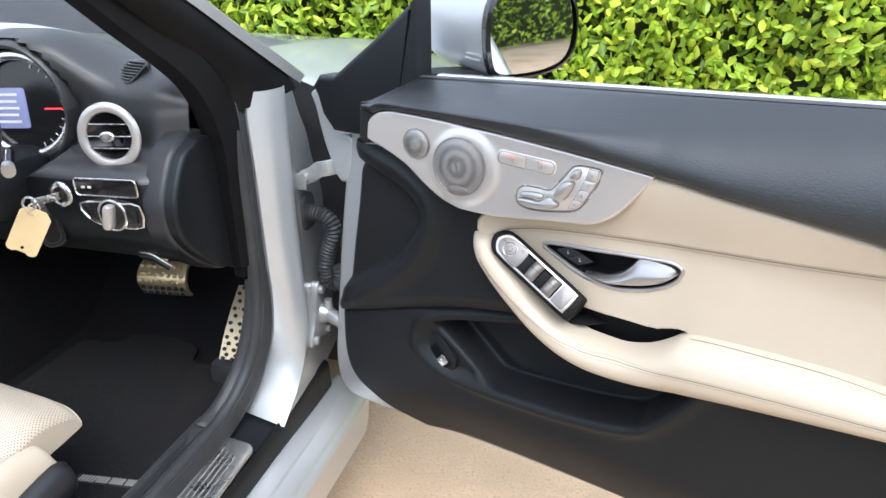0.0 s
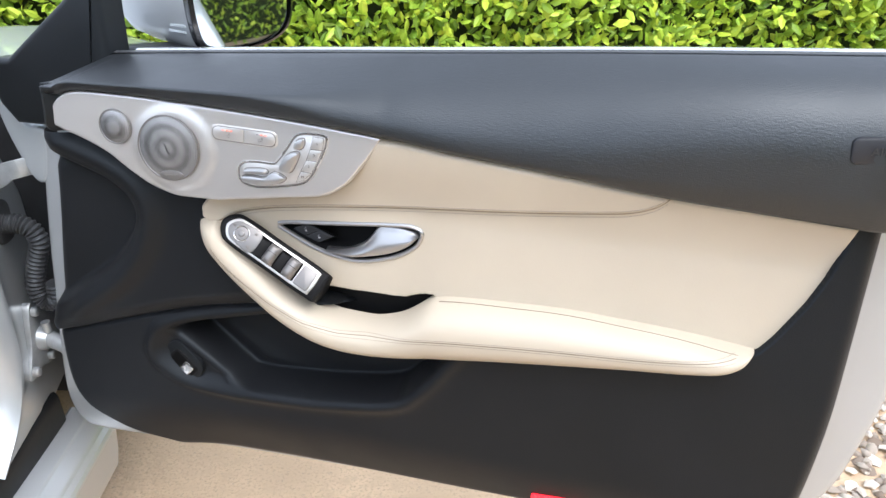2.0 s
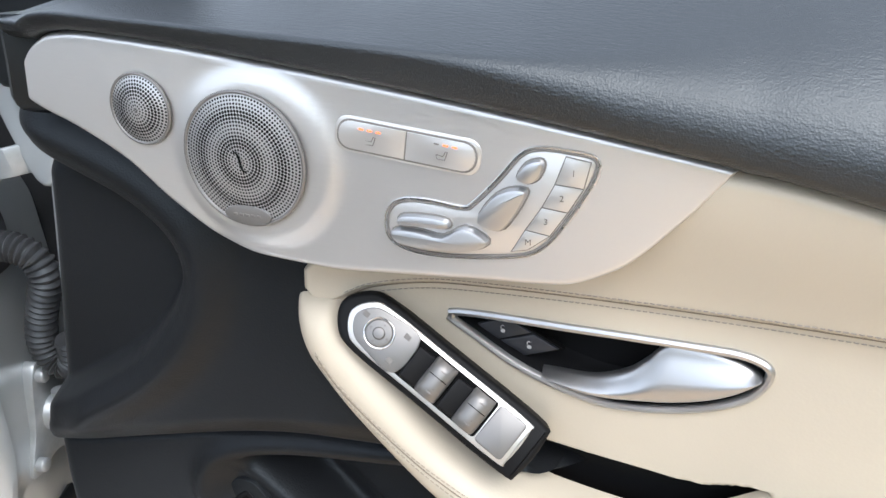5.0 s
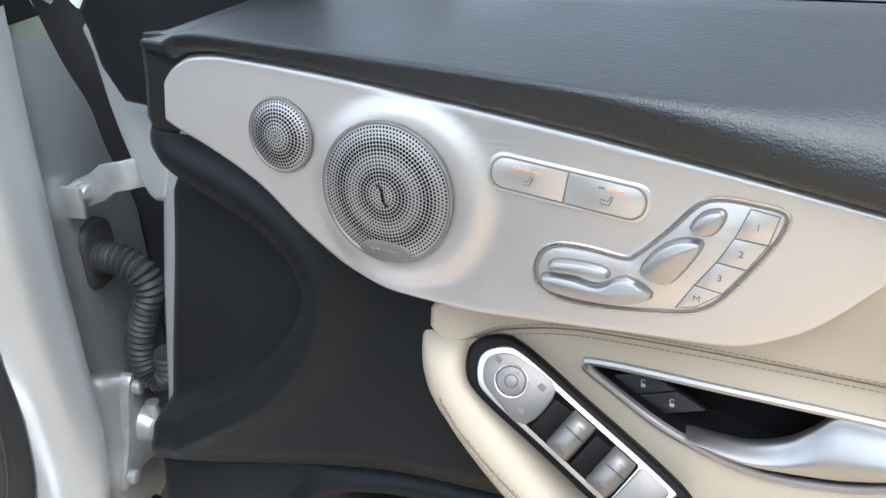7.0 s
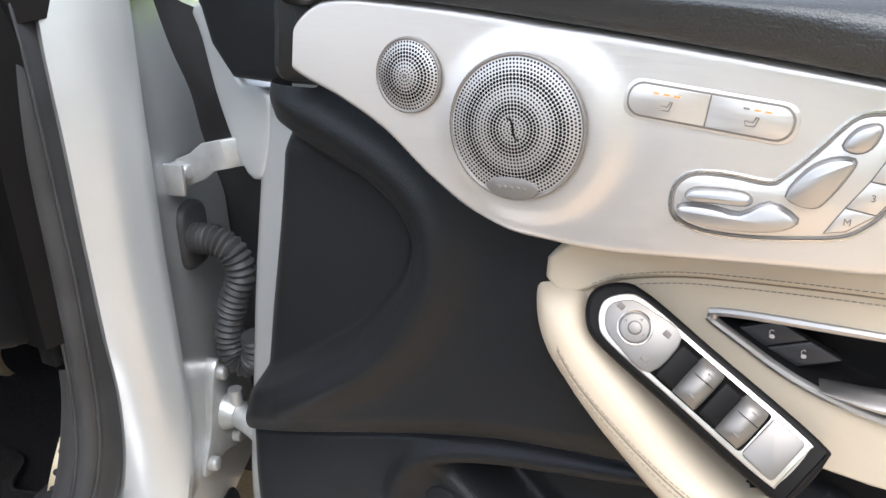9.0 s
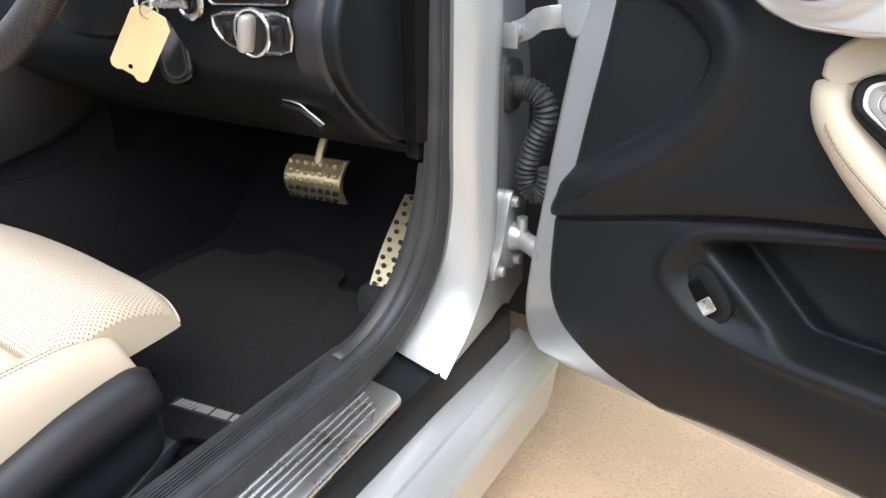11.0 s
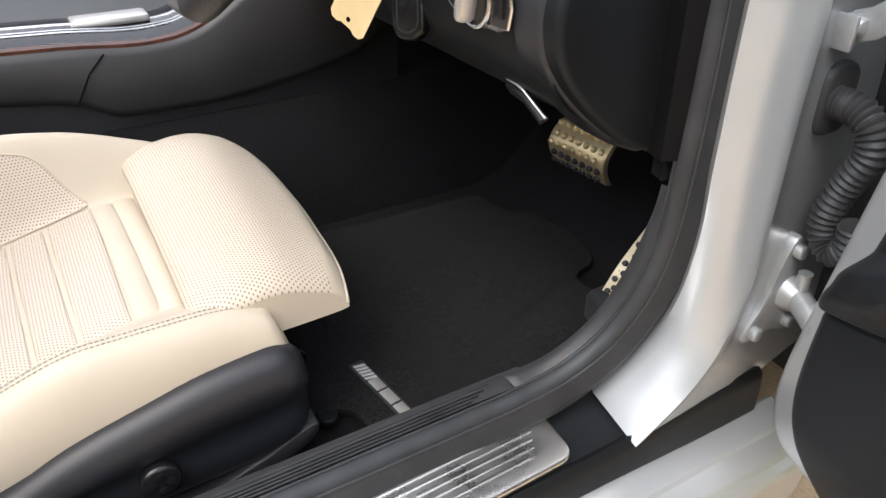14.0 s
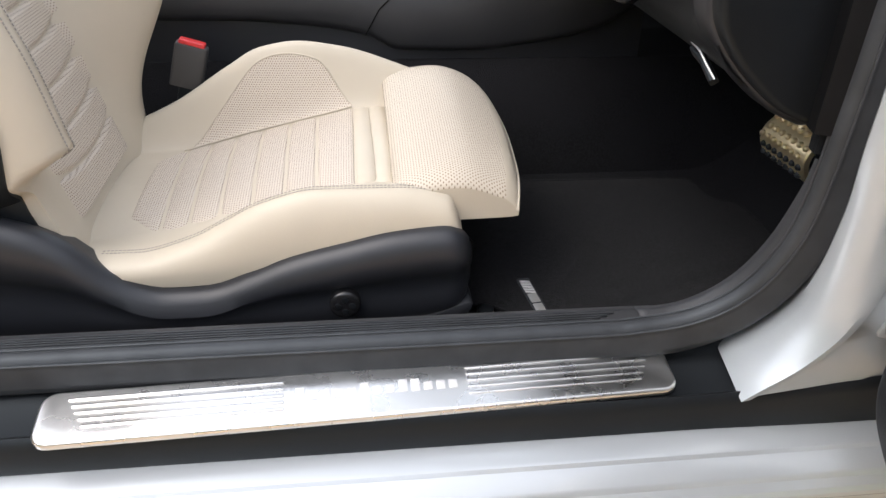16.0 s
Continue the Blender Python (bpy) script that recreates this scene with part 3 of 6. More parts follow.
part("windscreen_pillar", sweep(spline(a_path, 6), [(-0.035, -0.02), (0.005, -0.03), (0.020, -0.01), (0.024, 0.02), (-0.01, 0.04), (-0.035, 0.02)], (0.3, 0.6, 0.7)), pillar_black, body, "black trimmed windscreen pillar")
o_path = [(0.838, 0.292, 0.962), (0.832, 0.25, 0.990), (0.806, 0.17, 1.055), (0.784, 0.10, 1.112), (0.750, 0.0, 1.190), (0.70, -0.12, 1.275)]
part("pillar_moulding", sweep(spline(o_path, 6), [(-0.011, -0.009), (0.010, -0.009), (0.012, 0.003), (0.004, 0.009), (-0.010, 0.007)], (0.5, 0.5, 0.7)), paint, body, "silver outer pillar moulding")
inner_line = [(0.785, 0.150, 0.930), (0.772, 0.130, 0.978), (0.760, 0.095, 1.022), (0.745, 0.030, 1.090), (0.712, -0.06, 1.170), (0.660, -0.17, 1.265)]
outer_line = [(0.843, 0.268, 0.945), (0.832, 0.244, 0.988), (0.806, 0.163, 1.052), (0.784, 0.093, 1.108), (0.750, -0.006, 1.187), (0.70, -0.124, 1.272)]
rows = []
for a, b in zip(spline(inner_line, 5), spline(outer_line, 5)):
    rows.append([a.lerp(b, s) + Vector((0.010, -0.012, 0)) * math.sin(math.pi * s) for s in np.linspace(0, 1, 9)])
part("pillar_cover", grid(rows), pillar_black, body, "black rubber cover beside the windscreen pillar")
rows = []
for i in range(13):
    x = -0.72 + 1.44 * i / 12
    bow = 0.18 * (1 - (x / 0.72) ** 2)
    rows.append([Vector((x * (1 - 0.15 * t), 0.30 + bow * (1 - 0.6 * t) - 0.62 * t, 1.0 + 0.43 * t)) for t in (0, 0.25, 0.5, 0.75, 1)])
ws = part("windscreen", grid(rows), glass, body, "clear curved windscreen")
ws.visible_shadow = False
rows = []
for i in range(25):
    x = -0.86 + 1.72 * i / 24
    s = abs(x) / 0.86
    row = []
    for j in range(15):
        y0 = 0.36 + 0.10 * smooth01((abs(x) - 0.6) / 0.15)
        y = y0 + (1.71 - y0) * j / 14
        t = j / 14
        z = 0.985 - 0.07 * s ** 2.2 - 0.05 * s ** 8 - 0.13 * t - 0.08 * t ** 4 + 0.018 * math.exp(-((abs(x) - 0.55) / 0.06) ** 2)
        row.append(Vector((x, y, z)))
    rows.append(row)
part("bonnet", grid(rows), paint, body, "silver painted bonnet")
rows = []
for j in range(25):
    y = 0.38 + 1.35 * j / 24
    t = j / 24
    rows.append([Vector((0.86 + 0.045 * math.sin(math.pi * s) - 0.1 * t ** 3, y, 0.86 - 0.17 * t - 0.66 * s)) for s in np.linspace(-0.05, 1, 9)])
part("front_wing", grid(rows), paint, body, "silver painted front wing")
rows = [[Vector((x, 1.73 - 0.25 * (abs(x) / 0.8) ** 3, z)) for z in (0.2, 0.5, 0.72)] for x in np.linspace(-0.8, 0.8, 15)]
part("nose", grid(rows), paint, body)
# far side, rear and floor of the body shell
def flank(y, sx):
    """The rounded section of the body side from roof line to sill."""
    k = smooth01((-1.9 - y) / 1.2)
    return [Vector((sx * x * (1 - 0.10 * k), y, z - 0.06 * k * smooth01((z - 0.6) / 0.3))) for x, z in ((0.74, 0.965), (0.80, 0.960), (0.842, 0.935), (0.862, 0.88), (0.880, 0.72), (0.885, 0.55), (0.870, 0.36), (0.855, 0.26))]


part("far_side", grid([flank(y, -1) for y in np.linspace(-2.9, 1.55, 40)]), paint, body, "silver far side of the body")
part("rear_quarter", grid([flank(y, 1) for y in np.linspace(-2.9, -1.37, 20)]), paint, body, "silver rear quarter")
part("rear_deck", grid([[Vector((x * (1 - 0.10 * smooth01((-1.9 - y) / 1.2)), y, 0.965 + 0.03 * (1 - (x / 0.74) ** 2) - 0.06 * smooth01((-1.9 - y) / 1.2))) for x in np.linspace(-0.74, 0.74, 13)] for y in np.linspace(-2.9, -1.5, 16)]), paint, body, "silver rear deck")
part("tail", grid([[Vector((x * 0.9, -2.9 - 0.06 * (1 - (x / 0.85) ** 4), z)) for z in (0.30, 0.6, 0.80, 0.90)] for x in np.linspace(-0.85, 0.85, 13)]), paint, body, "silver tail panel")
q = [Vector((x, -1.5, z)) for x in (-0.85, 0.72) for z in (0.25, 0.95)]
part("rear_bulkhead", grid([[q[0], q[1]], [q[2], q[3]]]), plastic_black, body)
# carpeted floor and firewall
rows = []
for x in np.linspace(-0.84, 0.73, 40):
    row = []
    for y in np.concatenate([np.linspace(-1.5, 0.2, 12), np.linspace(0.25, 0.75, 16)]):
        tunnel = smooth01((0.20 - abs(x + 0.02)) / 0.08) * 0.22
        z = 0.308 + 0.32 * smooth01((y - 0.30) / 0.42) + tunnel
        row.append(Vector((x, y, z)))
    row.append(Vector((x, 0.76, 0.78)))
    rows.append(row)
part("carpet", grid(rows), carpet, body, "black carpeted footwell floor")

# ---- driver's door ----
door = new("door")
door.parent, door.matrix_basis = body, DOOR
door["label"] = "open silver door with black and cream leather trim"
sil = lambda u, z: 0.155 - 0.10 * (u - 0.36)
sil_hi = curve((0.254, 0.927), (0.259, 0.942), (0.267, 0.952), (0.281, 0.960), (0.302, 0.9625), (0.353, 0.961), (0.425, 0.956), (0.494, 0.950), (0.562, 0.943), (0.628, 0.935), (0.674, 0.929))
sil_lo = curve((0.254, 0.917), (0.266, 0.911), (0.288, 0.903), (0.323, 0.886), (0.355, 0.862), (0.386, 0.844), (0.415, 0.836), (0.456, 0.835), (0.50, 0.839), (0.553, 0.845), (0.596, 0.850), (0.624, 0.864), (0.652, 0.896), (0.674, 0.928))
belt = curve((0.16, 0.985), (0.282, 0.992), (0.515, 1.006), (0.734, 1.018), (0.927, 1.029), (1.186, 1.041), (1.30, 1.046))
cream_hi = curve((0.40, 0.90), (0.672, 0.928), (0.755, 0.917), (0.883, 0.903), (0.999, 0.890), (1.092, 0.884), (1.188, 0.878))
HANDLE = [tuple(p[:2]) for p in spline([(0.514, 0.792, 0), (0.528, 0.799, 0), (0.60, 0.806, 0), (0.663, 0.812, 0), (0.700, 0.814, 0), (0.715, 0.805, 0), (0.706, 0.784, 0), (0.678, 0.767, 0), (0.640, 0.756, 0), (0.610, 0.755, 0), (0.570, 0.764, 0), (0.535, 0.780, 0)], 5, True)]
HANDLE = [tuple(p) for p in inset(HANDLE, 0.0038)]


panel_foot = curve((0.418, 0.800), (0.45, 0.770), (0.50, 0.722), (0.56, 0.690), (0.70, 0.680), (0.90, 0.685), (1.06, 0.688), (1.113, 0.706), (1.145, 0.754), (1.166, 0.798), (1.188, 0.877))
cream_lo = panel_foot
SLOT = [tuple(p[:2]) for p in spline([(0.553, 0.7105, 0), (0.62, 0.7125, 0), (0.685, 0.7135, 0), (0.700, 0.7170, 0), (0.716, 0.7215, 0), (0.730, 0.7190, 0), (0.726, 0.690, 0), (0.69, 0.672, 0), (0.62, 0.662, 0), (0.558, 0.672, 0)], 4, True)]
cream_top = curve((0.418, 0.812), (0.425, 0.822), (0.45, 0.842), (0.60, 0.90), (0.672, 0.926), (0.755, 0.917), (0.883, 0.903), (0.999, 0.890), (1.092, 0.884), (1.188, 0.878))
CREAM = [(u, panel_foot(u) + 0.004) for u in np.linspace(0.425, 1.182, 60)] + [(u, cream_top(u) - 0.004) for u in np.linspace(1.182, 0.425, 60)]


def shell_outline():
    front = [(0.118, 0.905), (0.100, 0.86), (0.078, 0.70), (0.064, 0.542), (0.056, 0.448), (0.060, 0.39), (0.082, 0.355)]
    bottom = [(0.130, 0.345), (0.36, 0.362), (0.60, 0.374), (0.90, 0.386), (1.12, 0.400)]
    rear = [(1.195, 0.425), (1.245, 0.49), (1.266, 0.56), (1.284, 0.66), (1.294, 0.85), (1.297, 1.028)]
    return [tuple(p[:2]) for p in spline([(x, y, 0) for x, y in front + bottom + rear], 4)] + [(1.20, 1.030), (0.92, 1.018), (0.52, 0.996), (0.29, 0.982), (0.17, 0.94)]


part("shell", prism(shell_outline(), -0.05, 0.033, 0.012, 3, lambda x, y, h: D(x, y, h)), paint, door, "silver painted door shell")
part("shell_arm", prism([tuple(p[:2]) for p in spline([(0.016, 0.934, 0), (0.030, 0.944, 0), (0.044, 0.938, 0), (0.056, 0.905, 0), (0.078, 0.877, 0), (0.112, 0.868, 0), (0.104, 0.80, 0), (0.078, 0.79, 0), (0.046, 0.85, 0), (0.026, 0.912, 0)], 4, True)], -0.01, 0.034, 0.006, 3, lambda x, y, h: D(x, y, h)), paint_dull, door)
out = [(0.04, 0.350), (1.24, 0.405), (1.315, 0.7), (1.32, 0.9), (1.31, 1.035), (0.30, 0.985), (0.06, 0.935)]
part("outer_skin", prism(out, -0.105, -0.045, 0.02, 3, lambda x, y, h: D(x, y, -0.15 - h)), paint, door)

# lower black trim: one moulded sheet with map pocket, speaker lobe and seam
POCKET = [tuple(p[:2]) for p in spline([(0.319, 0.583, 0), (0.327, 0.607, 0), (0.345, 0.621, 0), (0.379, 0.633, 0), (0.438, 0.648, 0), (0.500, 0.664, 0), (0.56, 0.684, 0), (0.66, 0.70, 0), (0.76, 0.67, 0), (0.746, 0.630, 0), (0.708, 0.582, 0), (0.673, 0.558, 0), (0.58, 0.541, 0), (0.49, 0.534, 0), (0.420, 0.532, 0), (0.365, 0.539, 0), (0.332, 0.560, 0)], 4, True)]
LOBE = [tuple(p[:2]) for p in spline([(0.15, 0.872, 0), (0.200, 0.877, 0), (0.232, 0.872, 0), (0.262, 0.860, 0), (0.292, 0.845, 0), (0.318, 0.822, 0), (0.327, 0.796, 0), (0.318, 0.762, 0), (0.287, 0.718, 0), (0.24, 0.681, 0), (0.19, 0.650, 0), (0.13, 0.632, 0)], 4, True)]
trim_front = curve((0.36, 0.40), (0.40, 0.290), (0.42, 0.240), (0.447, 0.208), (0.475, 0.184), (0.523, 0.166), (0.585, 0.160), (0.60, 0.158), (0.63, 0.170), (0.72, 0.183), (0.82, 0.196), (0.87, 0.200), (0.93, 0.203))
trim_rear = curve((0.36, 1.11), (0.42, 1.168), (0.522, 1.202), (0.671, 1.214), (0.812, 1.215), (0.93, 1.216))
trim_low = curve((0.14, 0.40), (0.21, 0.374), (0.382, 0.389), (0.577, 0.402), (0.802, 0.408), (1.20, 0.432))
seam = curve((0.14, 0.590), (0.169, 0.598), (0.311, 0.637), (0.3865, 0.656), (0.504, 0.680), (0.56, 0.692), (0.80, 0.73), (1.2, 0.75))


def trim_w(u, z):
    w = 0.100 + 0.035 * smooth01((0.42 - u) / 0.26)
    w -= 0.045 * smooth01((0.50 - z) / 0.16)
    sd = z - seam(u)
    w += 0.012 * smooth01(sd / 0.03 + 0.15) * smooth01((0.6 - u) / 0.2)
    w -= (0.006 * math.exp(-(sd / 0.0028) ** 2) + 0.006 * smooth01(0.5 - sd / 0.005) * math.exp(min(sd, 0) / 0.035)) * smooth01((0.62 - u) / 0.04)
    lb = inside(LOBE, u, z)
    w += -0.020 * smooth01((lb + 0.002) / 0.018) + 0.013 * math.exp(-((lb + 0.018) / 0.016) ** 2) * smooth01((u - 0.185) / 0.05)
    w -= 0.018 * smooth01((0.245 - u) / 0.06) * smooth01((z - 0.845) / 0.03)
    pk = inside(POCKET, u, z)
    d = (u - 0.341) * 0.618 + (z - 0.608) * 0.788
    w += 0.007 * math.exp(-((pk + 0.008) / 0.009) ** 2) - (0.007 + 0.056 * smooth01((d - 0.003) / 0.016)) * smooth01((pk + 0.001) / 0.018)
    w += 0.0015 * math.exp(-((d + 0.002) / 0.003) ** 2) * smooth01(pk / 0.01)
    if pk > 0 and d > 0.02:
        # the speaker housing swells into the pocket's floor
        w += 0.010 * math.exp(-(((u - 0.44) * 0.5 + (z - 0.57)) / 0.030) ** 2) * smooth01(pk / 0.03) * smooth01((d - 0.02) / 0.02)
    w = 0.042 + 0.004 * math.log1p(math.exp(min((w - 0.042) / 0.004, 30)))
    w -= 0.055 * smooth01(inside(CREAM, u, z) / 0.006)
    e = min(u - trim_front(z), trim_rear(z) - u, z - trim_low(u))
    w -= 0.030 * (1 - math.sqrt(max(0.0, 1 - (1 - min(max(e / 0.020, 0), 1)) ** 2)))
    return w


rows = []
NU, NV = 380, 330
for j in range(NV + 1):
    z = 0.36 + 0.58 * (j / NV)
    a, b = trim_front(z), trim_rear(z)
    row = []
    for i in range(NU + 1):
        t = i / NU
        u = a + (b - a) * t
        zz = max(z, trim_low(u))
        zz = min(zz, 0.902 + 1.5 * max(u - 0.256, 0)) if u < 0.30 else zz
        row.append(D(u, zz, trim_w(u, zz)))
    rows.append(row)
part("lower_trim", grid(rows), door_vinyl, door, "soft black moulded door trim with map pocket", sharp=88)

# upper leather pad below the window: a flat top, a soft edge and an upright face
rows = []
for i in range(121):
    u = 0.250 + (1.285 - 0.250) * (i / 120) ** 1.25
    k = smooth01((u - 0.30) / 0.65)
    zt = belt(u)
    ze = (sil_hi(max(u, 0.27)) if u < 0.674 else cream_hi(min(u, 1.188))) + 0.001
    we = (sil(max(u, 0.3), 0) if u < 0.674 else 0.1236 - 0.0046 * smooth01((u - 0.674) / 0.2)) + 0.001
    if u > 1.19:
        ze, we = 0.878, 0.119 - 0.25 * (u - 1.19)
    low, high = ze + 0.010 + 0.014 * smooth01((u - 0.3) / 0.3), zt - 0.030
    edge = Vector((we + 0.013, low + (high - low) * smooth01((u - 0.45) / 0.65)))
    back, foot = Vector((0.052, zt)), Vector((we + 0.009, ze + 0.004))
    soft = smooth01((u - 0.50) / 0.35)
    a = edge + (back - edge).normalized() * (0.004 + ((back - edge).length * 0.92 - 0.004) * soft)
    b = edge + (foot - edge).normalized() * min(0.004 + 0.060 * soft, (foot - edge).length * 0.85)
    sec = [back.lerp(a, s) for s in np.linspace(0, 1, 8)]
    sec += [(1 - s) ** 2 * a + 2 * s * (1 - s) * edge + s * s * b for s in np.linspace(0.1, 1.0, 10)]
    sec += [b.lerp(foot, 0.5), foot, foot + Vector((-0.003, -0.0035)), foot + Vector((-0.010, -0.005)), foot + Vector((-0.03, -0.006))]
    lean = -0.14 * (1 - smooth01((u - 0.250) / 0.10))
    end = 1 - math.sqrt(max(0, 1 - (1 - min((u - 0.250) / 0.006, 1)) ** 2))
    row = [D(u + lean * (w - 0.165) * 0.6, z - 0.004 * end, w - 0.004 * end) for w, z in [(0.034, zt - 0.01), (0.040, zt)] + [tuple(p) for p in sec]]
    rows.append(row)
bm = grid(rows)
bm.verts.ensure_lookup_table()
bm.faces.new([v for v in bm.verts][: len(rows[0])])
part("upper_pad", bm, leather_black, door, "grained black leather upper door pad", sharp=85)
# the pad's end, wrapped down past the fascia
wrap = [(0.2435, 0.160), (0.2435, 0.171), (0.250, 0.1745), (0.264, 0.173), (0.280, 0.165), (0.300, 0.12), (0.300, 0.045), (0.262, 0.045)]
rows = []
for z, g in ((0.908, 0.010), (0.9095, 0.005), (0.913, 0.002), (0.918, 0.0), (0.94, 0.0), (0.962, 0.0), (0.968, 0.001)):
    o = inset(wrap, g)
    rows.append([D(p[0] + 0.003 - 0.004 * smooth01((0.93 - z) / 0.03), z, p[1] - 0.004 - 0.010 * smooth01((p[0] - 0.255) / 0.01)) for p in o])
part("pad_front", grid(rows, closed_v=True, caps=True), plastic_black, door, sharp=50)
part("window_strip", grid([[D(u, belt(u) + dz, w) for w, dz in ((0.05, 0.001), (0.040, 0.003), (0.030, 0.002), (0.024, -0.01))] for u in np.linspace(0.20, 1.285, 40)]), rubber, door)
part("belt_moulding", grid([[D(u, belt(u) + dz, w) for w, dz in ((0.027, 0.000), (0.022, 0.0032), (0.010, 0.0036), (0.0, -0.003), (-0.03, -0.03))] for u in np.linspace(0.28, 1.295, 40)]), chrome, door, "thin bright belt moulding")

# cream leather panel
def cream_w(u, z, hole=True):
    w = 0.120 - 0.030 * smooth01((0.925 - z) / 0.11)
    w += 0.004 * smooth01((z - stitch_line(u)) / 0.004)
    w += 0.022 * smooth01((0.52 - u) / 0.1)
    if hole:
        w -= 0.050 * smooth01((inside(HANDLE, u, z) - 0.0005) / 0.005)
        if z < 0.74:
            w -= 0.045 * smooth01((inside(SLOT, u, z) + 0.001) / 0.004)
    return w


stitch_line = curve((0.40, 0.780), (0.44, 0.792), (0.467, 0.806), (0.525, 0.816), (0.68, 0.834), (0.82, 0.846), (0.925, 0.858), (0.952, 0.862), (0.978, 0.871), (0.999, 0.889), (1.01, 0.92), (1.2, 1.0))
part("cream_panel", patch(cream_lo, cream_top, 0.418, 1.188, cream_w, 0.008, 0.010, 480, 190), cream, door, "cream leather centre panel", sharp=60)


def stitching(name, pts_fn, u0, u1, wf, mat, parent, pitch=0.0036, r=0.00034, off=0.0):
    """A row of short thread stitches."""
    bm = bmesh.new()
    n = int((u1 - u0) / pitch)
    for k in range(n):
        ua, ub = u0 + (u1 - u0) * k / n, u0 + (u1 - u0) * (k + 0.68) / n
        a, b = (D(u, pts_fn(u) + off, wf(u, pts_fn(u) + off) + 0.0004) for u in (ua, ub))
        tube([a, (a + b) / 2 + Vector((0, -0.0003, 0)), b], r, 5, bm=bm, up=(0, 1, 0.1))
    return part(name, bm, mat, parent)


for off in (-0.0035, 0.005):
    stitching("stitching", stitch_line, 0.45, 0.997, lambda u, z: cream_w(u, z, False), stitch, door, off=off)

# armrest
arm_lo = curve((0.411, 0.790), (0.414, 0.775), (0.421, 0.756), (0.45, 0.719), (0.489, 0.684), (0.529, 0.657), (0.577, 0.636), (0.626, 0.629), (0.689, 0.631), (0.836, 0.649), (0.971, 0.667), (1.064, 0.681), (1.100, 0.695), (1.113, 0.714))
arm_hi = curve((0.411, 0.794), (0.416, 0.803), (0.440, 0.804), (0.452, 0.790), (0.492, 0.752), (0.531, 0.715), (0.566, 0.694), (0.60, 0.681), (0.645, 0.679), (0.680, 0.687), (0.705, 0.701), (0.722, 0.715), (0.737, 0.724), (0.825, 0.730), (0.895, 0.732), (0.962, 0.729), (1.028, 0.725), (1.092, 0.718), (1.113, 0.715))
rows = []
NS = 110
for i in range(NS + 1):
    u = 0.411 + (1.113 - 0.411) * (0.5 - 0.5 * math.cos(math.pi * i / NS))
    a, b = arm_lo(u), arm_hi(u)
    endk = min(1, (u - 0.411) / 0.035, (1.113 - u) / 0.05)
    k = math.sqrt(max(0, 1 - (1 - max(endk, 0)) ** 2))
    row = []
    for j in range(17):
        t = j / 16
        c = abs(2 * t - 1)
        prof = (1 - c ** 2.6) ** 0.6
        w = 0.082 + (0.052 * prof) * (0.25 + 0.75 * k)
        row.append(D(u, a + (b - a) * t, w))
    rows.append(row)
part("armrest", grid(rows), cream, door, "padded cream leather armrest", sharp=70)
arm_st = curve((0.43, 0.762), (0.455, 0.731), (0.49, 0.703), (0.532, 0.677), (0.57, 0.661), (0.613, 0.654), (0.765, 0.668), (0.904, 0.685), (1.031, 0.700), (1.10, 0.711))


def arm_w(u, z):
    a, b = arm_lo(u), arm_hi(u)
    t = min(max((z - a) / max(b - a, 1e-4), 0), 1)
    endk = min(1, (u - 0.411) / 0.035, (1.113 - u) / 0.05)
    k = math.sqrt(max(0, 1 - (1 - max(endk, 0)) ** 2))
    return 0.082 + 0.052 * (1 - abs(2 * t - 1) ** 2.6) ** 0.6 * (0.25 + 0.75 * k)


arm_seam = lambda u: arm_st(u) + 0.0138 - 0.0105 * smooth01((u - 0.75) / 0.30)
for off in (-0.0028, 0.0027):
    stitching("stitching", arm_seam, 0.440, 1.092, arm_w, thread_light, door, off=off, r=0.0004)
# dark tubes draw the crease shade along both seams
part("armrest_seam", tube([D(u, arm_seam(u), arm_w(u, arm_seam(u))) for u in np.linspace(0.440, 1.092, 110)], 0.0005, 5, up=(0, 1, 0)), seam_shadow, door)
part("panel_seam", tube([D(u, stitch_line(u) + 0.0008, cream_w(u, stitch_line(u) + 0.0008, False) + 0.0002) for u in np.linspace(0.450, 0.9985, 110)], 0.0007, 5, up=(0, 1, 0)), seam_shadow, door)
# dark grab slot between armrest and panel
part("grab_slot", prism(inset(SLOT, -0.0015), 0.050, 0.066, 0.002, 2, lambda x, y, h: D(x, y, h)), pillar_black, door, "black grab slot")
# the armrest's upper edge seam, then its rear fold, crease shade in the colour
arm_fold = [D(u, arm_hi(u) - 0.0035, arm_w(u, arm_hi(u) - 0.0035) + 0.0002) for u in np.linspace(0.740, 1.094, 60)]
part("armrest_seam", tube(arm_fold, 0.0004, 5, up=(0, 1, 0)), seam_shadow, door, "leather seam with its crease shade in the colour")

# brushed metal fascia
SPK, TWT = (0.4095, 0.8990), (0.3405, 0.9205)


def fascia_w(u, z):
    w = sil(u, z)
    d = math.hypot((u - SPK[0] - 0.006), z - SPK[1] + 0.001)
    return w + 0.0028 * smooth01((0.057 - d) / 0.014)


part("metal_fascia", patch(sil_lo, sil_hi, 0.254, 0.674, fascia_w, 0.004, 0.008, 130, 40, ends=(True, False)), alu, door, "brushed aluminium fascia panel")
FA = math.atan(0.10)


